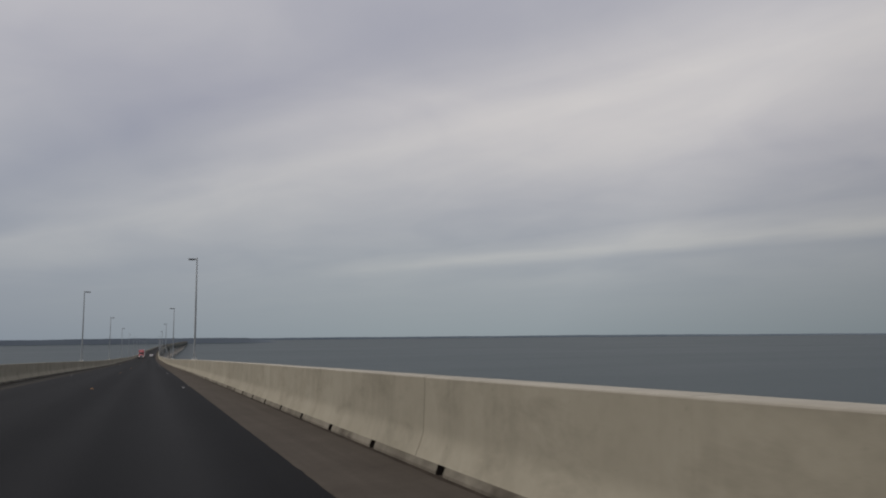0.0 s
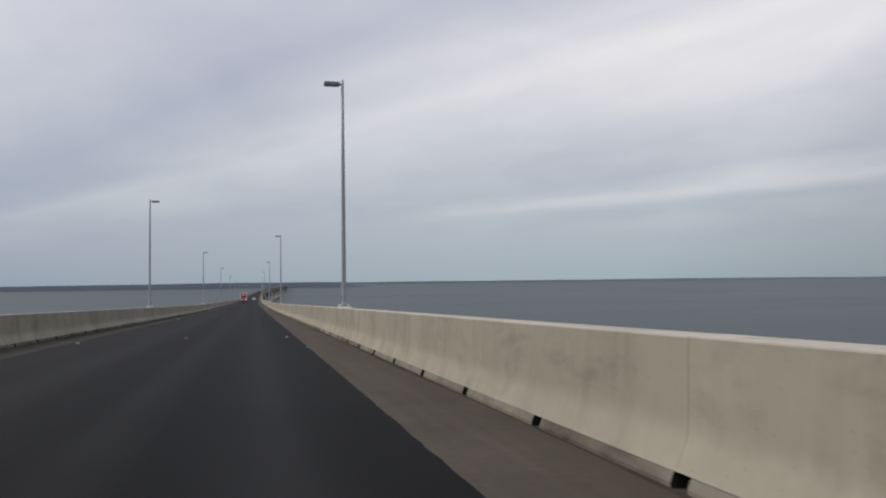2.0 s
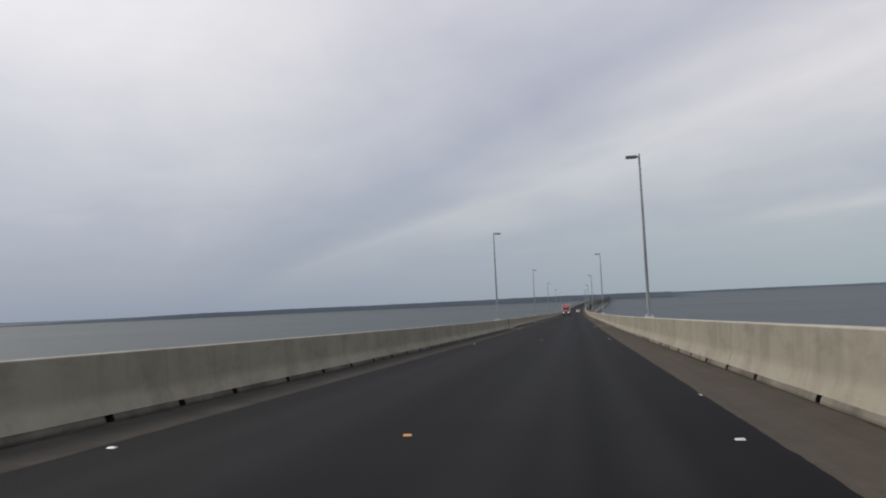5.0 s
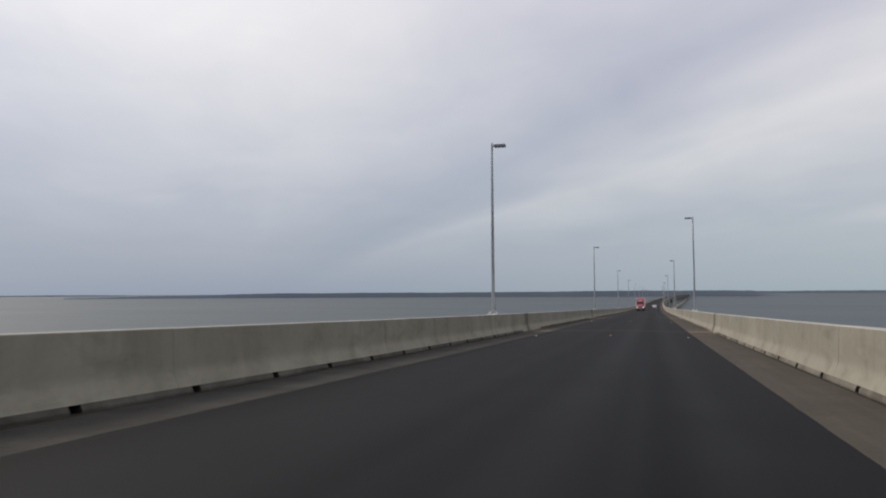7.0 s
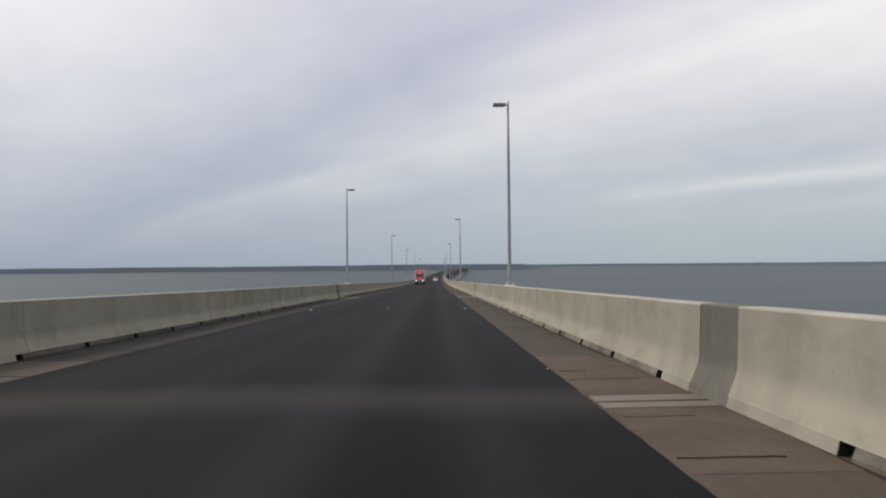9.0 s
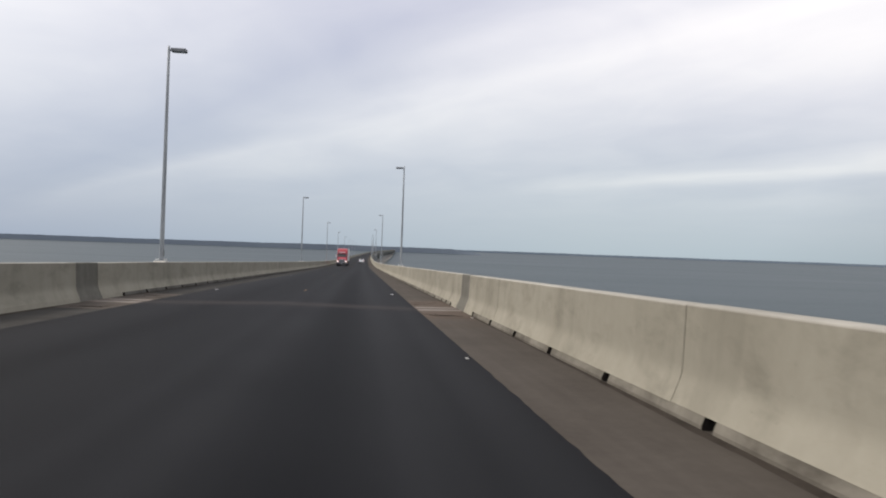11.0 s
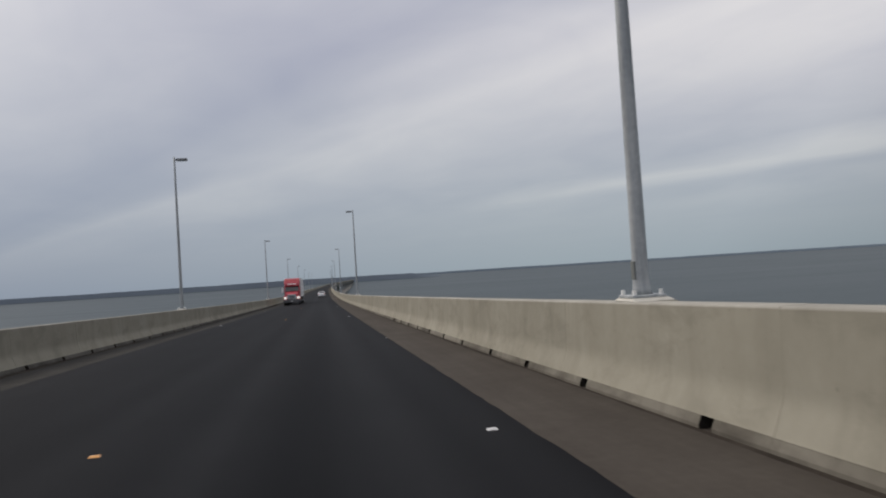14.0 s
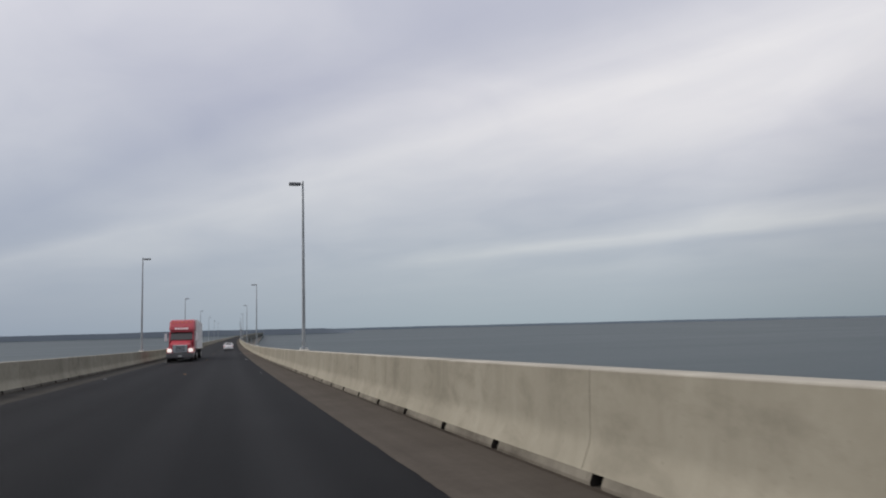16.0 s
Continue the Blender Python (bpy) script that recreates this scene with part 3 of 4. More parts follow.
# ---------------------------------------------------------------- barriers
# inner face: plinth with drains, sloping foot, almost upright wall
WALL = [(5.500, 0.051), (5.508, 0.066), (5.573, 0.222), (5.590, 0.265), (5.603, 0.305), (5.611, 0.340), (5.6165, 0.375), (5.620, 0.420), (5.646, 1.022), (5.651, 1.034), (5.660, 1.041), (5.672, 1.043), (5.955, 1.042), (5.975, 1.022), (6.14, 0.022), (5.88, 0.022), (5.88, 0.051)]
UNIT = 5.225


def wall_mesh(side, length, grow=0.0):
    out = [(side * (u + grow * (0 if u > 5.9 else 1)), w - (0.006 if grow else 0.0)) for u, w in WALL]
    bm = prism(bmesh.new(), out, -length / 2, length / 2)
    return bm


# drains: first place, number and spacing of each run
DRAINS_R = ((-8.93, 38, 2.88), (100.5, 5, 2.9), (116.1, 16, 2.887), (162.22, 7, 2.74), (181.49, 3, 1.33), (189.1, 18, 2.876), (243.19, 3, 1.45), (248.84, 2, 3.1), (254.75, 3, 2.77),
            (263.4, 4, 2.77), (274.5, 1, 1.0), (278.0, 2, 2.8), (283.6, 1, 1.0), (286.8, 2, 2.78), (292.3, 1, 1.0), (295.45, 3, 2.82), (304.05, 3, 2.82),
            (312.9, 2, 2.55), (318.3, 4, 2.87), (329.4, 58, 2.8))
DRAINS_L = ((-9.3, 39, 2.826), (102.4, 2, 4.0), (111.46, 3, 2.3), (119.2, 13, 2.85), (156.15, 9, 2.84), (181.74, 3, 1.35), (192.45, 16, 2.765), (243.45, 9, 2.78),
            (269.7, 9, 2.87), (295.7, 10, 2.87), (324.5, 60, 2.86))
HOLE = 0.115
PLINTH = [(5.469, -0.2), (5.469, -0.034), (5.474, -0.020), (5.500, 0.038), (5.508, 0.0502), (5.86, 0.0502), (5.86, -0.2)]


def drain_places(runs):
    out = []
    for s0, n, d in runs:
        out += [s0 + i * d for i in range(n)]
    return sorted(s for s in out if s < S_NEAR - 2)


def build_barrier(side, label, runs):
    root = new("barrier_" + label)
    rnd = random.Random(70 + side)
    tagged(root, "weathered beige concrete safety barrier along the bridge", "barrier", kind="structure")
    unit = mesh_of("wall_panel", wall_mesh(side, UNIT - 0.008), M_WALL)
    unit.materials.append(M_LIT_TOP)
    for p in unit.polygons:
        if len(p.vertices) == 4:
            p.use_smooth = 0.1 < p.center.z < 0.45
            # upward faces take the paler colour that stands for skylight
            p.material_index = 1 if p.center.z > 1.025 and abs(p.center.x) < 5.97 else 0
    for e in unit.edges:        # end faces stay crisp
        e.use_edge_sharp = abs(unit.vertices[e.vertices[0]].co.y - unit.vertices[e.vertices[1]].co.y) < 0.01
    seal = mesh_of("joint_filler", wall_mesh(side, 0.020, 0.003), M_SEAL)
    skirt = [(5.452, -0.12)] + [(u + 0.004, w - 0.004) for u, w in WALL[:-2]] + [(6.13, -0.12)]
    cover = mesh_of("joint_cover", prism(bmesh.new(), [(side * u, w) for u, w in skirt], -0.5, 0.5), M_JOINT)
    foot = mesh_of("wall_foot", prism(bmesh.new(), [(side * u, w) for u, w in ((5.454, -0.12), (5.4995, 0.0502), (5.86, 0.0502), (5.86, -0.12))], -0.5, 0.5), M_WALL)
    # these end faces are darkened too, as shade in the openings
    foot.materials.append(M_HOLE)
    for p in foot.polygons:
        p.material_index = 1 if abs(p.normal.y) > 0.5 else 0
    shift = 0.0 if side > 0 else -0.3
    marks = sorted([S_BACK, S_NEAR] + [v + shift for j in JOINTS for v in j])
    for a, b in zip(marks, marks[1:]):
        wide = b - a
        if wide < 2.5:          # expansion joint
            piece("joint_cover", cover, root, bridge_pose((a + b) / 2) @ Matrix.Diagonal((1, wide + 0.06, 1, 1)), "smooth dark grey cover over the expansion joint")
            continue
        phase = (4.07 if b < 187 else 234.95 if b < 240 else 246.02) + shift
        k0 = math.ceil((a + 0.8 - phase) / UNIT)
        ends = [a] + [phase + (k0 + i) * UNIT for i in range(int((b - 0.8 - phase) / UNIT - k0) + 1)] + [b]
        for i, (c, e) in enumerate(zip(ends, ends[1:])):
            jog = Matrix.Translation((rnd.uniform(-0.004, 0.004), 0, rnd.uniform(-0.006, -0.001))) @ Matrix.Rotation(rnd.uniform(-0.0012, 0.0012), 4, "X")
            m = bridge_pose((c + e) / 2) @ jog @ Matrix.Diagonal((1, (e - c) / UNIT, 1, 1))
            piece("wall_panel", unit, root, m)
            if i:
                piece("joint_filler", seal, root, bridge_pose(c), "weathered filler in the panel joint")
    # plinth between the drains
    cuts = [S_BACK] + drain_places(runs) + [S_NEAR]
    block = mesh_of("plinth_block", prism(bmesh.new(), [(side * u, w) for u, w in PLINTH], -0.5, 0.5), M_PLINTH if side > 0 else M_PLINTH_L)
    block.materials.append(M_HOLE)          # ends painted dark, for the shade inside the drains
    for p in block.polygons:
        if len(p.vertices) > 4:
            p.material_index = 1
    for i, (a, b) in enumerate(zip(cuts, cuts[1:])):
        a2, b2 = a + (HOLE if i else 0), b - (HOLE if i < len(cuts) - 2 else 0)
        gaps = [(ja + shift, jb + shift) for ja, jb in JOINTS if a2 < ja + shift and jb + shift < b2]
        if gaps:                # beside an expansion joint the wall itself comes down to the floor
            ja, jb = gaps[0]
            for c, e in ((a2, ja - 0.03), (jb + 0.03, b2)):
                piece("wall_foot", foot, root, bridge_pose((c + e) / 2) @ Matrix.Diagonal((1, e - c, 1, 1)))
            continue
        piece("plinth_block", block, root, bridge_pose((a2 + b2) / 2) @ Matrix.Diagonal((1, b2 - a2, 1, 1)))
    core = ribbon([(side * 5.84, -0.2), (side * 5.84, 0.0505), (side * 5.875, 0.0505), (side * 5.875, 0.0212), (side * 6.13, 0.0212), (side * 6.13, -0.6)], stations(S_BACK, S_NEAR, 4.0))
    part("core", core, M_HOLE, root, "back of the drain openings, painted dark for their shade")
    far = [(side * u, w) for u, w in WALL] + [(side * 6.14, -0.5), (side * 5.475, -0.15)]
    ob = part("far_wall", ribbon(far, stations(S_NEAR, S_END, 12.0), closed=True), M_WALL, root)
    tagged(ob, kind="stuff")


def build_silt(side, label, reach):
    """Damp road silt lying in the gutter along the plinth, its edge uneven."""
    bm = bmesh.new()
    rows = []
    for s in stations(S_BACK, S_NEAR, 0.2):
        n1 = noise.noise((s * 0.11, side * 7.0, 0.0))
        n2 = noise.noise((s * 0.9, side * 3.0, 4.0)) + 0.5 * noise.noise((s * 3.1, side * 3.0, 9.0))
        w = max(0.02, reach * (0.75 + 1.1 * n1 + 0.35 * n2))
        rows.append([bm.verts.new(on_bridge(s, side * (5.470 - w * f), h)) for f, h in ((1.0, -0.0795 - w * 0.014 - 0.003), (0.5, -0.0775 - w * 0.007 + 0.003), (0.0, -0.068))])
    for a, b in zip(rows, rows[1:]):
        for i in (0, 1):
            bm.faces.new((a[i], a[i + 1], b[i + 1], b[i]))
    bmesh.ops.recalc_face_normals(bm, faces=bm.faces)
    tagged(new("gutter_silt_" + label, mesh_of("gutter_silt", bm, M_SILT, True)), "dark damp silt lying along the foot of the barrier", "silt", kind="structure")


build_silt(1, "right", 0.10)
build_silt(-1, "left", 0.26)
build_barrier(1, "right", DRAINS_R)
build_barrier(-1, "left", DRAINS_L)


# ---------------------------------------------------------------- expansion joints in the shoulders
# per joint: far and near edge of the pale beams, the dark strip between them, and cracks (place, from, to across the shoulder)
NARROW = (0.32, -0.55, -0.20, -0.10, ((-1.10, 0.05, 0.62), (-2.92, 0.04, 0.70), (1.90, 0.03, 0.80), (2.88, 0.02, 0.36)))
WIDE = (1.05, -0.85, -0.03, 0.30, ((-2.25, 0.03, 0.30), (-2.64, 0.10, 0.65), (-2.85, 0.20, 0.80), (2.56, 0.03, 0.55), (3.57, 0.03, 0.72), (2.25, 0.0, 0.16)))


def build_joint_floor(a, b, side, seed, spec):
    rnd = random.Random(seed)
    far, near, d0, d1, cracks = spec
    m = bridge_pose((a + b) / 2, 0, -0.09)
    lo, hi = (A_R + 0.03, 5.46) if side > 0 else (-5.46, A_L - 0.03)
    root = thing("expansion_joint", m, "rust-stained concrete expansion joint crossing the shoulder", "joint", "expansion joints of the deck")

    def tilt(x):
        return max(0.0, abs(x) - 4.1) * 0.010

    def slab(y0, y1, h):
        bm = boxed(lo, hi, y0, y1, -0.05, h, 0.006)
        for v in bm.verts:
            if v.co.z > 0 and not -3.3 < v.co.y < 5.1:
                v.co.z -= 0.011         # outer ends run out flush
            v.co.z += tilt(v.co.x)
        return bm
    slab_mat = M_RUST if side > 0 else M_RUST_L
    part("slab", slab(-3.4, near - 0.035, 0.013), slab_mat, root)
    part("slab", slab(far + 0.035, 5.2, 0.013), slab_mat, root)
    part("edge_beam", slab(near, d0 - 0.008, 0.017), M_BEAM, root, "worn pale edge beam of the joint")
    part("edge_beam", slab(d1 + 0.008, far, 0.018), M_BEAM, root, "worn pale edge beam of the joint")
    part("filler", slab(d0, d1, 0.005), M_FILLER, root, "dirty dark filler between the edge beams")
    for y0, y1 in ((near - 0.033, near - 0.002), (far + 0.002, far + 0.033)):
        part("seal", slab(y0, y1, 0.004), M_GROOVE, root, "black rubber seal along the edge beam")
    for y, x0, x1 in cracks:
        w = hi - lo
        bm = bmesh.new()
        xs = [lo + w * (x0 + (x1 - x0) * i / 8) for i in range(9)]
        if side < 0:
            xs = [lo + hi - x for x in xs][::-1]
        ys = [y + rnd.uniform(-0.014, 0.014) for _ in xs]
        ws = [0.006 + 0.013 * rnd.random() for _ in xs]
        rows = [(bm.verts.new((x, yy - ww, 0.0165 + tilt(x))), bm.verts.new((x, yy + ww, 0.0165 + tilt(x)))) for x, yy, ww in zip(xs, ys, ws)]
        for (p, q), (r, t) in zip(rows, rows[1:]):
            bm.faces.new((p, r, t, q))
        r = bmesh.ops.extrude_face_region(bm, geom=list(bm.faces))
        for v in r["geom"]:
            if isinstance(v, bmesh.types.BMVert):
                v.co.z -= 0.03
        part("crack", bm, M_GROOVE, root, "dirt-filled crack across the slab")


for k, (a, b) in enumerate(JOINTS[:4]):
    build_joint_floor(a, b, 1, 20 + k, WIDE if k % 2 else NARROW)
    build_joint_floor(a, b, -1, 40 + k, WIDE if k % 2 else NARROW)


# ---------------------------------------------------------------- street lamps
POST_U = 5.937
POST_H = 9.01


def build_lamp(m):
    """Post on a barrier pedestal; its head reaches out along +x."""
    root = thing("street_lamp", m, "tall galvanised street lamp with flat box head on the barrier", "street lamp", "lamps along the bridge")
    bm = boxed(-0.28, 0.245, -0.31, 0.31, 0.004, 0.046)
    for v in bm.verts:
        if v.co.z > 0.02:
            v.co.x, v.co.y = v.co.x * 0.86, v.co.y * 0.78
    bmesh.ops.bevel(bm, geom=list(bm.edges), offset=0.012, segments=2, affect="EDGES")
    part("pad", bm, M_POST_FOOT, root, "pale concrete pad on the barrier top")
    bm = boxed(-0.30, -0.02, -0.34, 0.34, -1.5, 0.002, 0.015)
    part("pilaster", bm, M_WALL, root, "concrete pilaster behind the barrier")
    part("base_plate", boxed(-0.21, 0.21, -0.21, 0.21, 0.045, 0.08, 0.006), M_GALV, root, "square steel base plate")
    for sx in (-1, 1):
        for sy in (-1, 1):
            part("anchor_bolt", tube(bmesh.new(), (sx * 0.165, sy * 0.165, 0.08), (sx * 0.165, sy * 0.165, 0.138), 0.027, 0.024, 10), M_CAP, root, "white capped anchor bolt")
    bm = bmesh.new()
    prof = [(0.08, 0.130), (0.15, 0.106), (0.30, 0.094), (3.0, 0.082), (6.0, 0.067), (POST_H, 0.051), (POST_H + 0.03, 0.03)]
    n = 16
    rings = [[bm.verts.new((r * math.cos(2 * math.pi * i / n), r * math.sin(2 * math.pi * i / n), z)) for i in range(n)] for z, r in prof]
    for a, b in zip(rings, rings[1:]):
        for i in range(n):
            bm.faces.new((a[i], a[(i + 1) % n], b[(i + 1) % n], b[i]))
    bm.faces.new(rings[-1])
    bm.faces.new(rings[0][::-1])
    part("post", bm, M_GALV, root, smooth=True)
    part("access_cover", boxed(0.075, 0.101, -0.045, 0.045, 0.26, 0.48, 0.006), M_HATCH, root, "dull dark hand-hole cover near the foot")
    part("arm", boxed(0.03, 0.15, -0.03, 0.03, POST_H - 0.19, POST_H - 0.12, 0.008), M_GALV, root)
    head = boxed(0.12, 0.73, -0.18, 0.18, POST_H - 0.215, POST_H - 0.085, 0.02, 2)
    ob = part("head", head, M_LAMP, root, "flat dark grey box head")
    part("lens", boxed(0.24, 0.68, -0.15, 0.15, POST_H - 0.228, POST_H - 0.212, 0.004), M_LENS, ob)
    return root


LAMPS_R = (70.8, 142.9, 215.2, 285.8, 358.1, 431.7)
LAMPS_L = (35.8, 108.3, 178.0, 249.9, 323.9, 395.7)
right_s = [-1.5] + list(LAMPS_R) + [504.0 + 72.4 * i for i in range(9)]
left_s = list(LAMPS_L) + [468.0 + 72.4 * i for i in range(5)]
first = None
for s, side in sorted([(s, 1) for s in right_s] + [(s, -1) for s in left_s]):
    m = upright_pose(s, side * POST_U, 1.038, math.pi if side > 0 else 0.0)
    if first is None:
        first = build_lamp(m)
    else:
        copy_thing(first, m)


# ---------------------------------------------------------------- road studs
def build_stud(m, mat, label):
    root = thing("road_stud", m, label, "road stud", "studs on the carriageway")
    bm = bmesh.new()
    box(bm, -0.055, 0.055, -0.045, 0.045, 0.0, 0.014)
    for v in bm.verts:
        if v.co.z > 0.01:
            v.co.x *= 0.75
            v.co.y *= 0.5
    part("stud_body", bm, mat, root)
    return root


white_stud = amber_stud = None
STUD_S = [0.0, 36.4, 71.1, 108.9, 143.2, 178.3, 215.3, 250.4, 284.6, 323.6, 358.5, 395.5, 431.5, 468.0]
for s in STUD_S:
    for u in (-3.75, 0.0, 3.75):
        m = bridge_pose(s + (0.0 if u else 0.2), u, -abs(u) * CROWN + 0.001)
        if u:
            white_stud = copy_thing(white_stud, m) if white_stud else build_stud(m, M_STUD_W, "white raised road stud at the lane edge")
        else:
            amber_stud = copy_thing(amber_stud, m) if amber_stud else build_stud(m, M_STUD_Y, "reddish amber raised road stud on the centre line")


# ---------------------------------------------------------------- vehicles
def wheel(parent, x, y, r, w, side):
    bm = tube(bmesh.new(), (x - w / 2, y, r), (x + w / 2, y, r), r, r, 20)
    bmesh.ops.bevel(bm, geom=[e for e in bm.edges if len(e.link_faces) == 2 and abs(e.calc_face_angle(0)) > 1.2], offset=0.05, segments=2, affect="EDGES")
    t = part("wheel", bm, M_TYRE, parent, smooth=False)
    xo = x + side * (w / 2 - 0.03)
    part("rim", tube(bmesh.new(), (xo, y, r), (xo + side * 0.045, y, r), r * 0.62, r * 0.5, 16), M_RIM, t, "bare metal wheel rim")


def build_truck(m):
    """A highway tractor with a box trailer; its front is at y = 0 and faces -y."""
    root = thing("truck", m, "red highway tractor pulling a white box trailer", "truck")
    part("chassis", boxed(-0.55, 0.55, 0.5, 8.0, 0.55, 0.95, 0.03), M_BLACK, root)
    hood = side_prism(bmesh.new(), [(0.05, 0.85), (0.10, 1.55), (0.35, 1.72), (2.0, 2.02), (2.0, 0.85)], -0.92, 0.92)
    bmesh.ops.bevel(hood, geom=list(hood.edges), offset=0.09, segments=2, affect="EDGES")
    part("hood", hood, M_RED, root)
    cab = side_prism(bmesh.new(), [(1.95, 0.75), (1.95, 2.00), (2.45, 2.85), (2.70, 2.95), (5.3, 2.95), (5.3, 0.75)], -1.14, 1.14)
    bmesh.ops.bevel(cab, geom=list(cab.edges), offset=0.07, segments=2, affect="EDGES")
    part("cab", cab, M_RED, root)
    roof = side_prism(bmesh.new(), [(2.40, 2.90), (2.55, 3.25), (3.3, 3.95), (5.2, 4.08), (5.2, 2.90)], -1.16, 1.16)
    bmesh.ops.bevel(roof, geom=list(roof.edges), offset=0.12, segments=3, affect="EDGES")
    part("roof_fairing", roof, M_RED, root, "tall red roof fairing")
    ws = bmesh.new()
    v = [ws.verts.new(c) for c in ((-1.0, 1.955, 2.06), (1.0, 1.955, 2.06), (0.96, 2.385, 2.80), (-0.96, 2.385, 2.80))]
    ws.faces.new(v)
    r = bmesh.ops.extrude_face_region(ws, geom=list(ws.faces))
    for q in r["geom"]:
        if isinstance(q, bmesh.types.BMVert):
            q.co += Vector((0, -0.03, 0.02))
    bmesh.ops.recalc_face_normals(ws, faces=ws.faces)
    part("windscreen", ws, M_GLASS, root, "dark sloping windscreen")
    part("sun_visor", boxed(-1.05, 1.05, 2.18, 2.42, 2.80, 2.90, 0.02), M_RED, root)
    for x in (-1, 1):
        part("side_window", boxed(min(x * 1.12, x * 1.155), max(x * 1.12, x * 1.155), 2.6, 3.6, 2.05, 2.75, 0.01), M_GLASS, root)
    gr = part("grille", boxed(-0.66, 0.66, 0.0, 0.10, 0.86, 1.58, 0.04, 2), M_CHROME, root, "bright chrome grille")
    for i in range(6):
        part("grille_slot", boxed(-0.40, 0.40, -0.012, 0.004, 1.0 + i * 0.09, 1.045 + i * 0.09), M_BLACK, gr)
    part("bumper", boxed(-1.22, 1.22, -0.15, 0.25, 0.38, 0.82, 0.06, 2), M_BUMPER, root, "dark grey front bumper")
    part("number_plate", boxed(-0.16, 0.16, -0.17, -0.145, 0.50, 0.62), M_PLATE, root)
    for x in (-1, 1):
        fender = side_prism(bmesh.new(), [(0.05, 0.75), (0.10, 1.25), (0.5, 1.38), (1.7, 1.38), (1.95, 1.1), (1.95, 0.75)], min(x * 0.86, x * 1.2), max(x * 0.86, x * 1.2))
        bmesh.ops.bevel(fender, geom=list(fender.edges), offset=0.06, segments=2, affect="EDGES")
        part("fender", fender, M_RED, root)
        part("headlight", boxed(min(x * 0.74, x * 1.14), max(x * 0.74, x * 1.14), 0.0, 0.14, 0.92, 1.24, 0.05, 2), M_HEADLIGHT, root, "lit white headlight")
        part("indicator", boxed(min(x * 1.12, x * 1.21), max(x * 1.12, x * 1.21), 0.10, 0.3, 1.0, 1.16, 0.01), M_AMBER, root)
        arm = part("mirror_arm", boxed(min(x * 1.10, x * 1.42), max(x * 1.10, x * 1.42), 2.14, 2.18, 2.58, 2.62), M_BLACK, root)
        part("mirror", boxed(min(x * 1.32, x * 1.54), max(x * 1.32, x * 1.54), 2.08, 2.24, 1.95, 2.68, 0.03), M_WHITE, arm)
        part("fuel_tank", tube(bmesh.new(), (x * 0.86, 2.7, 0.72), (x * 0.86, 4.6, 0.72), 0.32, 0.32, 16), M_CHROME, root)
        part("exhaust_stack", tube(bmesh.new(), (x * 1.02, 5.42, 0.9), (x * 1.02, 5.42, 3.9), 0.075, 0.075, 10), M_CHROME, root)
        wheel(root, x * 1.02, 1.0, 0.52, 0.32, x)
        for y in (6.4, 7.7):
            wheel(root, x * 0.95, y, 0.52, 0.55, x)
        for y in (17.6, 18.9):
            wheel(root, x * 0.95, y, 0.52, 0.55, x)
    # sign on the fairing: plain bars, set on its slope
    s0, s1 = Vector((0, 2.40, 2.90)), Vector((0, 2.55, 3.25))
    d = (s1 - s0).normalized()
    nrm = Vector((0, -d.z, d.y))
    for h, wdt in ((0.19, 0.64),):
        c = s0 + d * 0.25 + nrm * 0.028
        for i in range(5):
            x0 = -wdt + 2 * wdt * i / 5
            bm = bmesh.new()
            vs = [bm.verts.new(Vector((x, 0, 0)) + c + d * q) for x, q in ((x0, -h / 2), (x0 + 2 * wdt / 5 - 0.05, -h / 2), (x0 + 2 * wdt / 5 - 0.05, h / 2), (x0, h / 2))]
            bm.faces.new(vs)
            r = bmesh.ops.extrude_face_region(bm, geom=list(bm.faces))
            for q in r["geom"]:
                if isinstance(q, bmesh.types.BMVert):
                    q.co -= nrm * 0.02
            bmesh.ops.recalc_face_normals(bm, faces=bm.faces)
            part("sign_bar", bm, M_SIGN, root)
    for i in range(5):
        part("marker_lamp", boxed(-0.8 + 0.4 * i - 0.06, -0.8 + 0.4 * i + 0.06, 3.02, 3.10, 3.74, 3.80, 0.01), M_AMBER, root)
    tr = part("trailer", boxed(-1.29, 1.29, 5.75, 20.6, 1.15, 4.08, 0.04, 2), M_WHITE, root, "white box trailer")
    part("trailer_rail", boxed(-1.305, 1.305, 5.72, 20.62, 1.12, 1.26, 0.01), M_CHROME, tr)
    for i in range(11):
        y = 6.6 + i * 1.3
        for x in (-1, 1):
            part("side_post", boxed(min(x * 1.288, x * 1.305), max(x * 1.288, x * 1.305), y, y + 0.06, 1.26, 4.0), M_WHITE, tr)
    part("landing_gear", boxed(-0.7, 0.7, 8.9, 9.05, 0.35, 1.15, 0.02), M_BLACK, tr)
    part("bogie", boxed(-0.5, 0.5, 16.8, 19.8, 0.5, 1.15, 0.03), M_BLACK, tr)
    return root


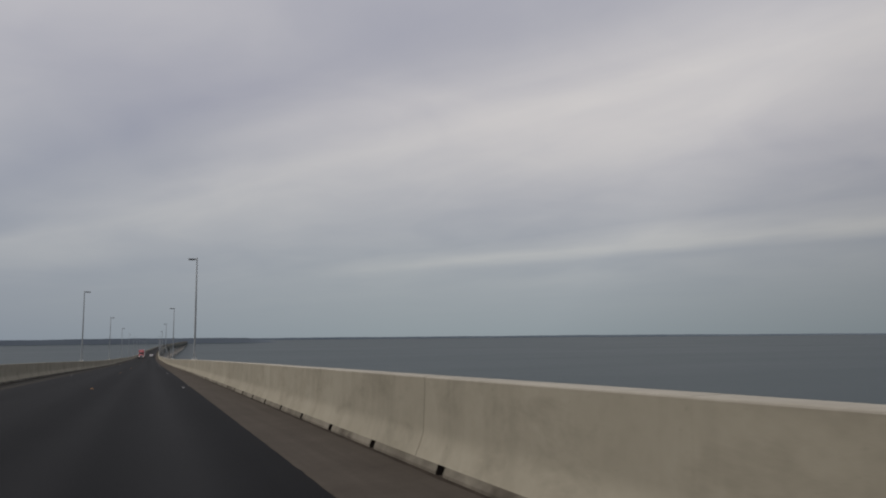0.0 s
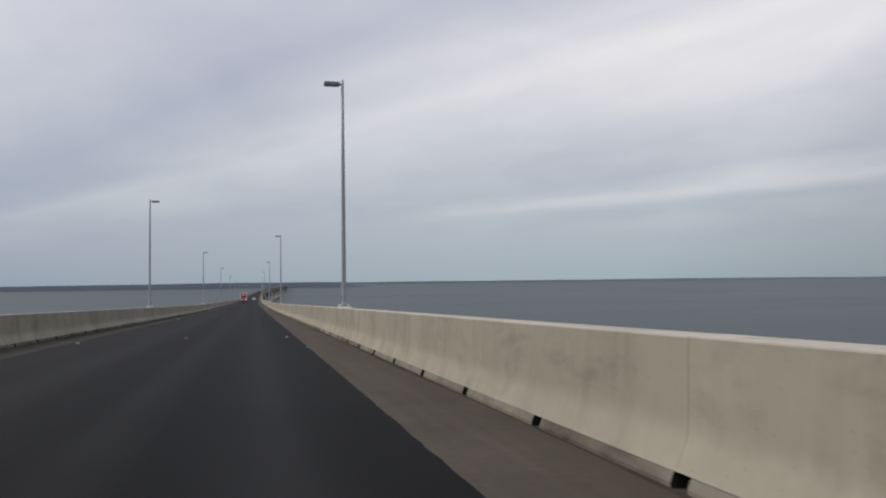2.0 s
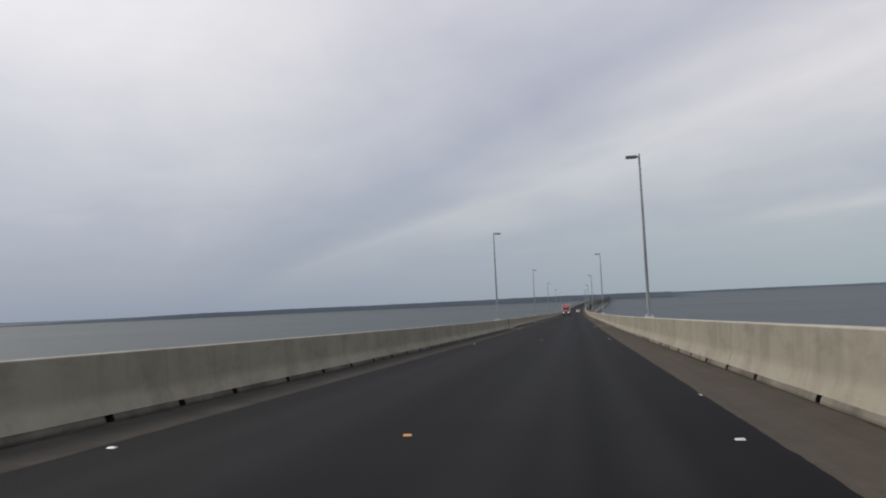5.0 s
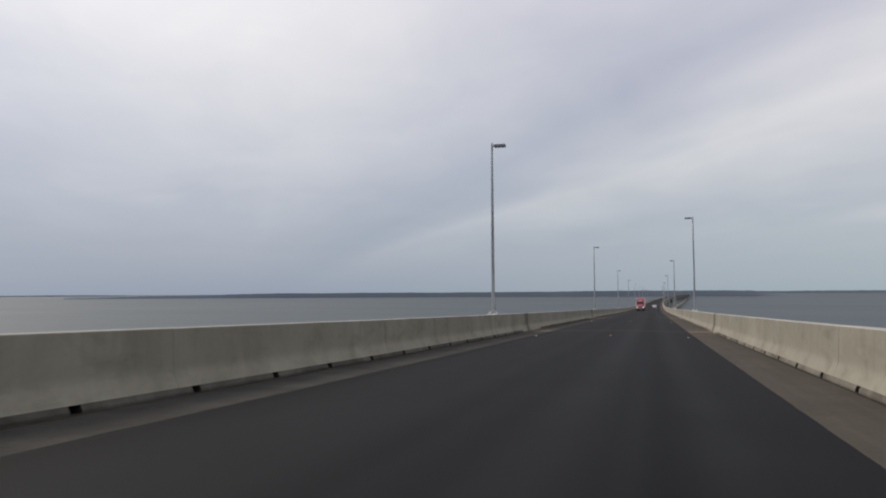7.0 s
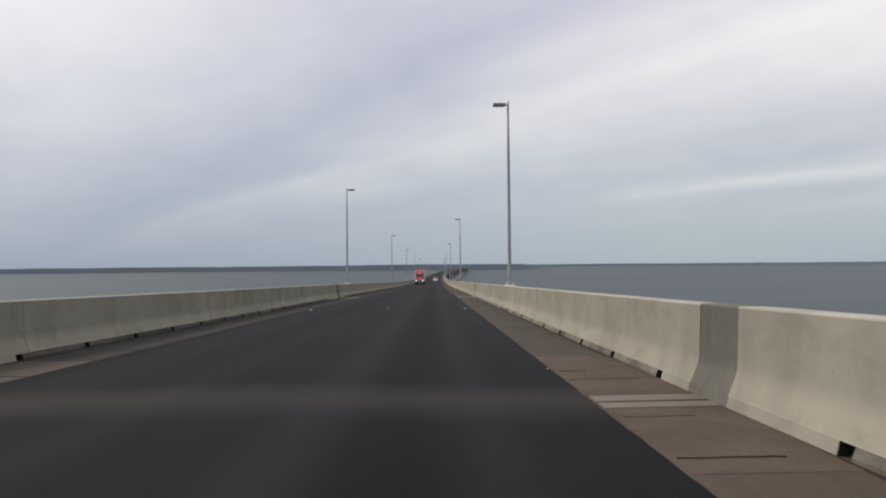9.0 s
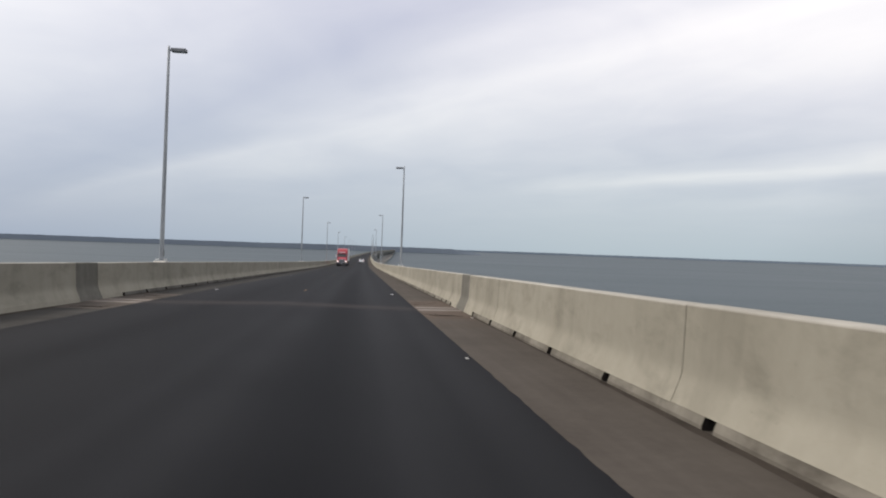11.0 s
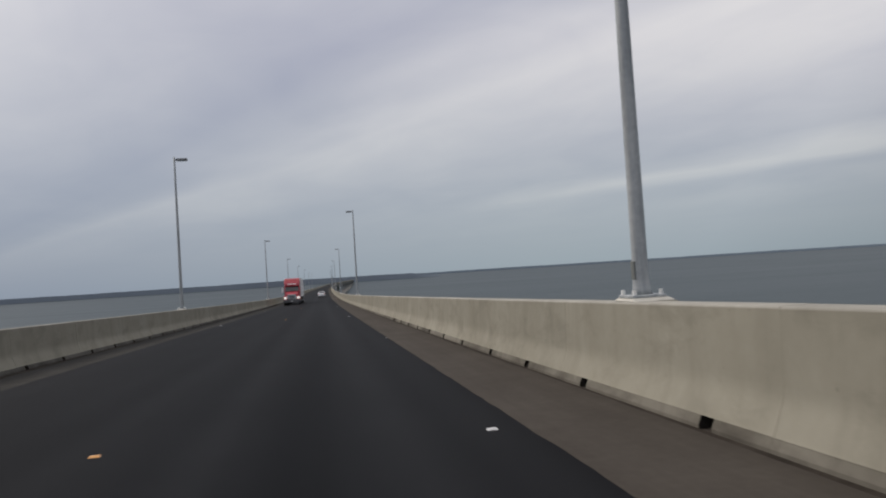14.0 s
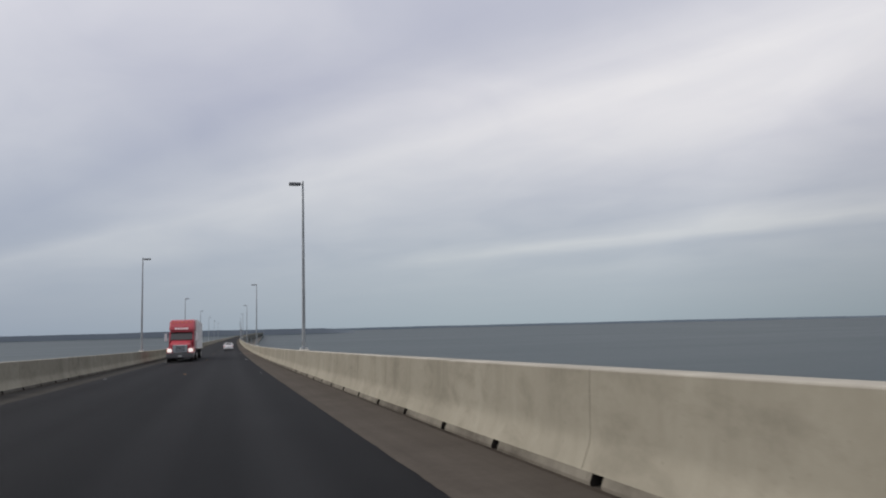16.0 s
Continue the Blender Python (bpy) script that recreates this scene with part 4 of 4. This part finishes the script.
def build_car(m):
    """A white saloon seen from behind; its tail is at y = 0 and it faces +y."""
    root = thing("car", m, "small white saloon car driving ahead on the asphalt", "car")
    body = side_prism(bmesh.new(), [(0.0, 0.42), (0.02, 0.80), (0.14, 0.98), (0.7, 1.02), (3.4, 0.94), (4.3, 0.78), (4.42, 0.55), (4.38, 0.30), (0.10, 0.30)], -0.88, 0.88)
    bmesh.ops.bevel(body, geom=list(body.edges), offset=0.09, segments=3, affect="EDGES")
    part("body", body, M_CAR, root)
    cab = side_prism(bmesh.new(), [(0.45, 0.98), (1.10, 1.40), (1.5, 1.46), (2.4, 1.44), (3.25, 0.95)], -0.76, 0.76)
    for v in cab.verts:
        if v.co.z > 1.2:
            v.co.x *= 0.86
    bmesh.ops.bevel(cab, geom=list(cab.edges), offset=0.05, segments=2, affect="EDGES")
    part("roof", cab, M_CAR, root)
    rw = bmesh.new()
    vs = [rw.verts.new(c) for c in ((-0.62, 0.56, 1.07), (0.62, 0.56, 1.07), (0.54, 1.03, 1.375), (-0.54, 1.03, 1.375))]
    rw.faces.new(vs)
    r = bmesh.ops.extrude_face_region(rw, geom=list(rw.faces))
    for q in r["geom"]:
        if isinstance(q, bmesh.types.BMVert):
            q.co += Vector((0, -0.03, 0.03))
    bmesh.ops.recalc_face_normals(rw, faces=rw.faces)
    part("rear_window", rw, M_GLASS, root)
    for x in (-1, 1):
        part("side_window", boxed(min(x * 0.70, x * 0.745), max(x * 0.70, x * 0.745), 1.15, 2.7, 1.04, 1.34, 0.01), M_GLASS, root)
        part("tail_light", boxed(min(x * 0.58, x * 0.86), max(x * 0.58, x * 0.86), -0.015, 0.08, 0.72, 0.90, 0.02), M_TAIL, root, "red tail light")
        part("wing_mirror", boxed(min(x * 0.88, x * 1.03), max(x * 0.88, x * 1.03), 2.75, 2.88, 0.98, 1.10, 0.02), M_CAR, root)
        for y in (0.85, 3.5):
            wheel(root, x * 0.80, y, 0.31, 0.20, x)
    part("rear_bumper", boxed(-0.86, 0.86, -0.06, 0.14, 0.34, 0.58, 0.04, 2), M_CAR, root)
    part("number_plate", boxed(-0.16, 0.16, -0.075, -0.055, 0.60, 0.72), M_PLATE, root)
    return root


build_truck(bridge_pose(392.5, -2.25, -2.25 * CROWN + 0.002))
build_car(bridge_pose(471.0, 1.88, -1.88 * CROWN + 0.002))


# ---------------------------------------------------------------- litter on the shoulder
def build_litter(s, u, w, size, turn, seed):
    rnd = random.Random(seed)
    bm = bmesh.new()
    bmesh.ops.create_grid(bm, x_segments=4, y_segments=3, size=0.5)
    for v in bm.verts:
        v.co = Vector((v.co.x * size, v.co.y * size * 0.6, 0.006 + abs(rnd.gauss(0, 0.012))))
    r = bmesh.ops.extrude_face_region(bm, geom=list(bm.faces))
    for q in r["geom"]:
        if isinstance(q, bmesh.types.BMVert):
            q.co.z -= 0.005
    ob = new("litter", mesh_of("litter", bm, M_PAPER))
    ob.matrix_world = bridge_pose(s, u, w, turn)
    tagged(ob, "crumpled scrap of white paper on the shoulder", "litter", "litter on the shoulder")


build_litter(237.3, 5.36, -0.079, 0.08, 0.4, 1)


def build_flake(s, u, long, wide, seed):
    """A thin curled flake of old edge-line paint, its outline broken."""
    rnd = random.Random(seed)
    bm = bmesh.new()
    n = 10
    ring = [bm.verts.new((wide / 2 * math.cos(k) * rnd.uniform(0.55, 1.1), long / 2 * math.sin(k) * rnd.uniform(0.7, 1.1), 0.0035)) for k in (2 * math.pi * i / n for i in range(n))]
    low = [bm.verts.new((v.co.x, v.co.y, -0.006)) for v in ring]
    bm.faces.new(ring)
    for i in range(n):
        j = (i + 1) % n
        bm.faces.new((low[i], low[j], ring[j], ring[i]))
    ob = new("paint_flake", mesh_of("paint_flake", bm, M_FLAKE))
    ob.matrix_world = bridge_pose(s, u, -abs(u) * CROWN if abs(u) < 4.09 else -0.088)
    tagged(ob, "worn flake of old white edge paint beside the asphalt", "paint flake", "flakes of edge paint")


for k, (s, u, long, wide) in enumerate(((38.6, 4.07, 0.30, 0.06), (113.6, 4.06, 0.35, 0.06), (255.4, 4.07, 0.25, 0.045), (242.3, 4.16, 0.7, 0.05), (243.0, 4.17, 0.35, 0.06),
                                        (228.6, 4.0, 0.25, 0.07), (190.4, 4.07, 0.12, 0.04), (64.3, 4.06, 0.3, 0.05), (300.5, 4.06, 0.25, 0.05))):
    build_flake(s, u, long, wide, 200 + k)
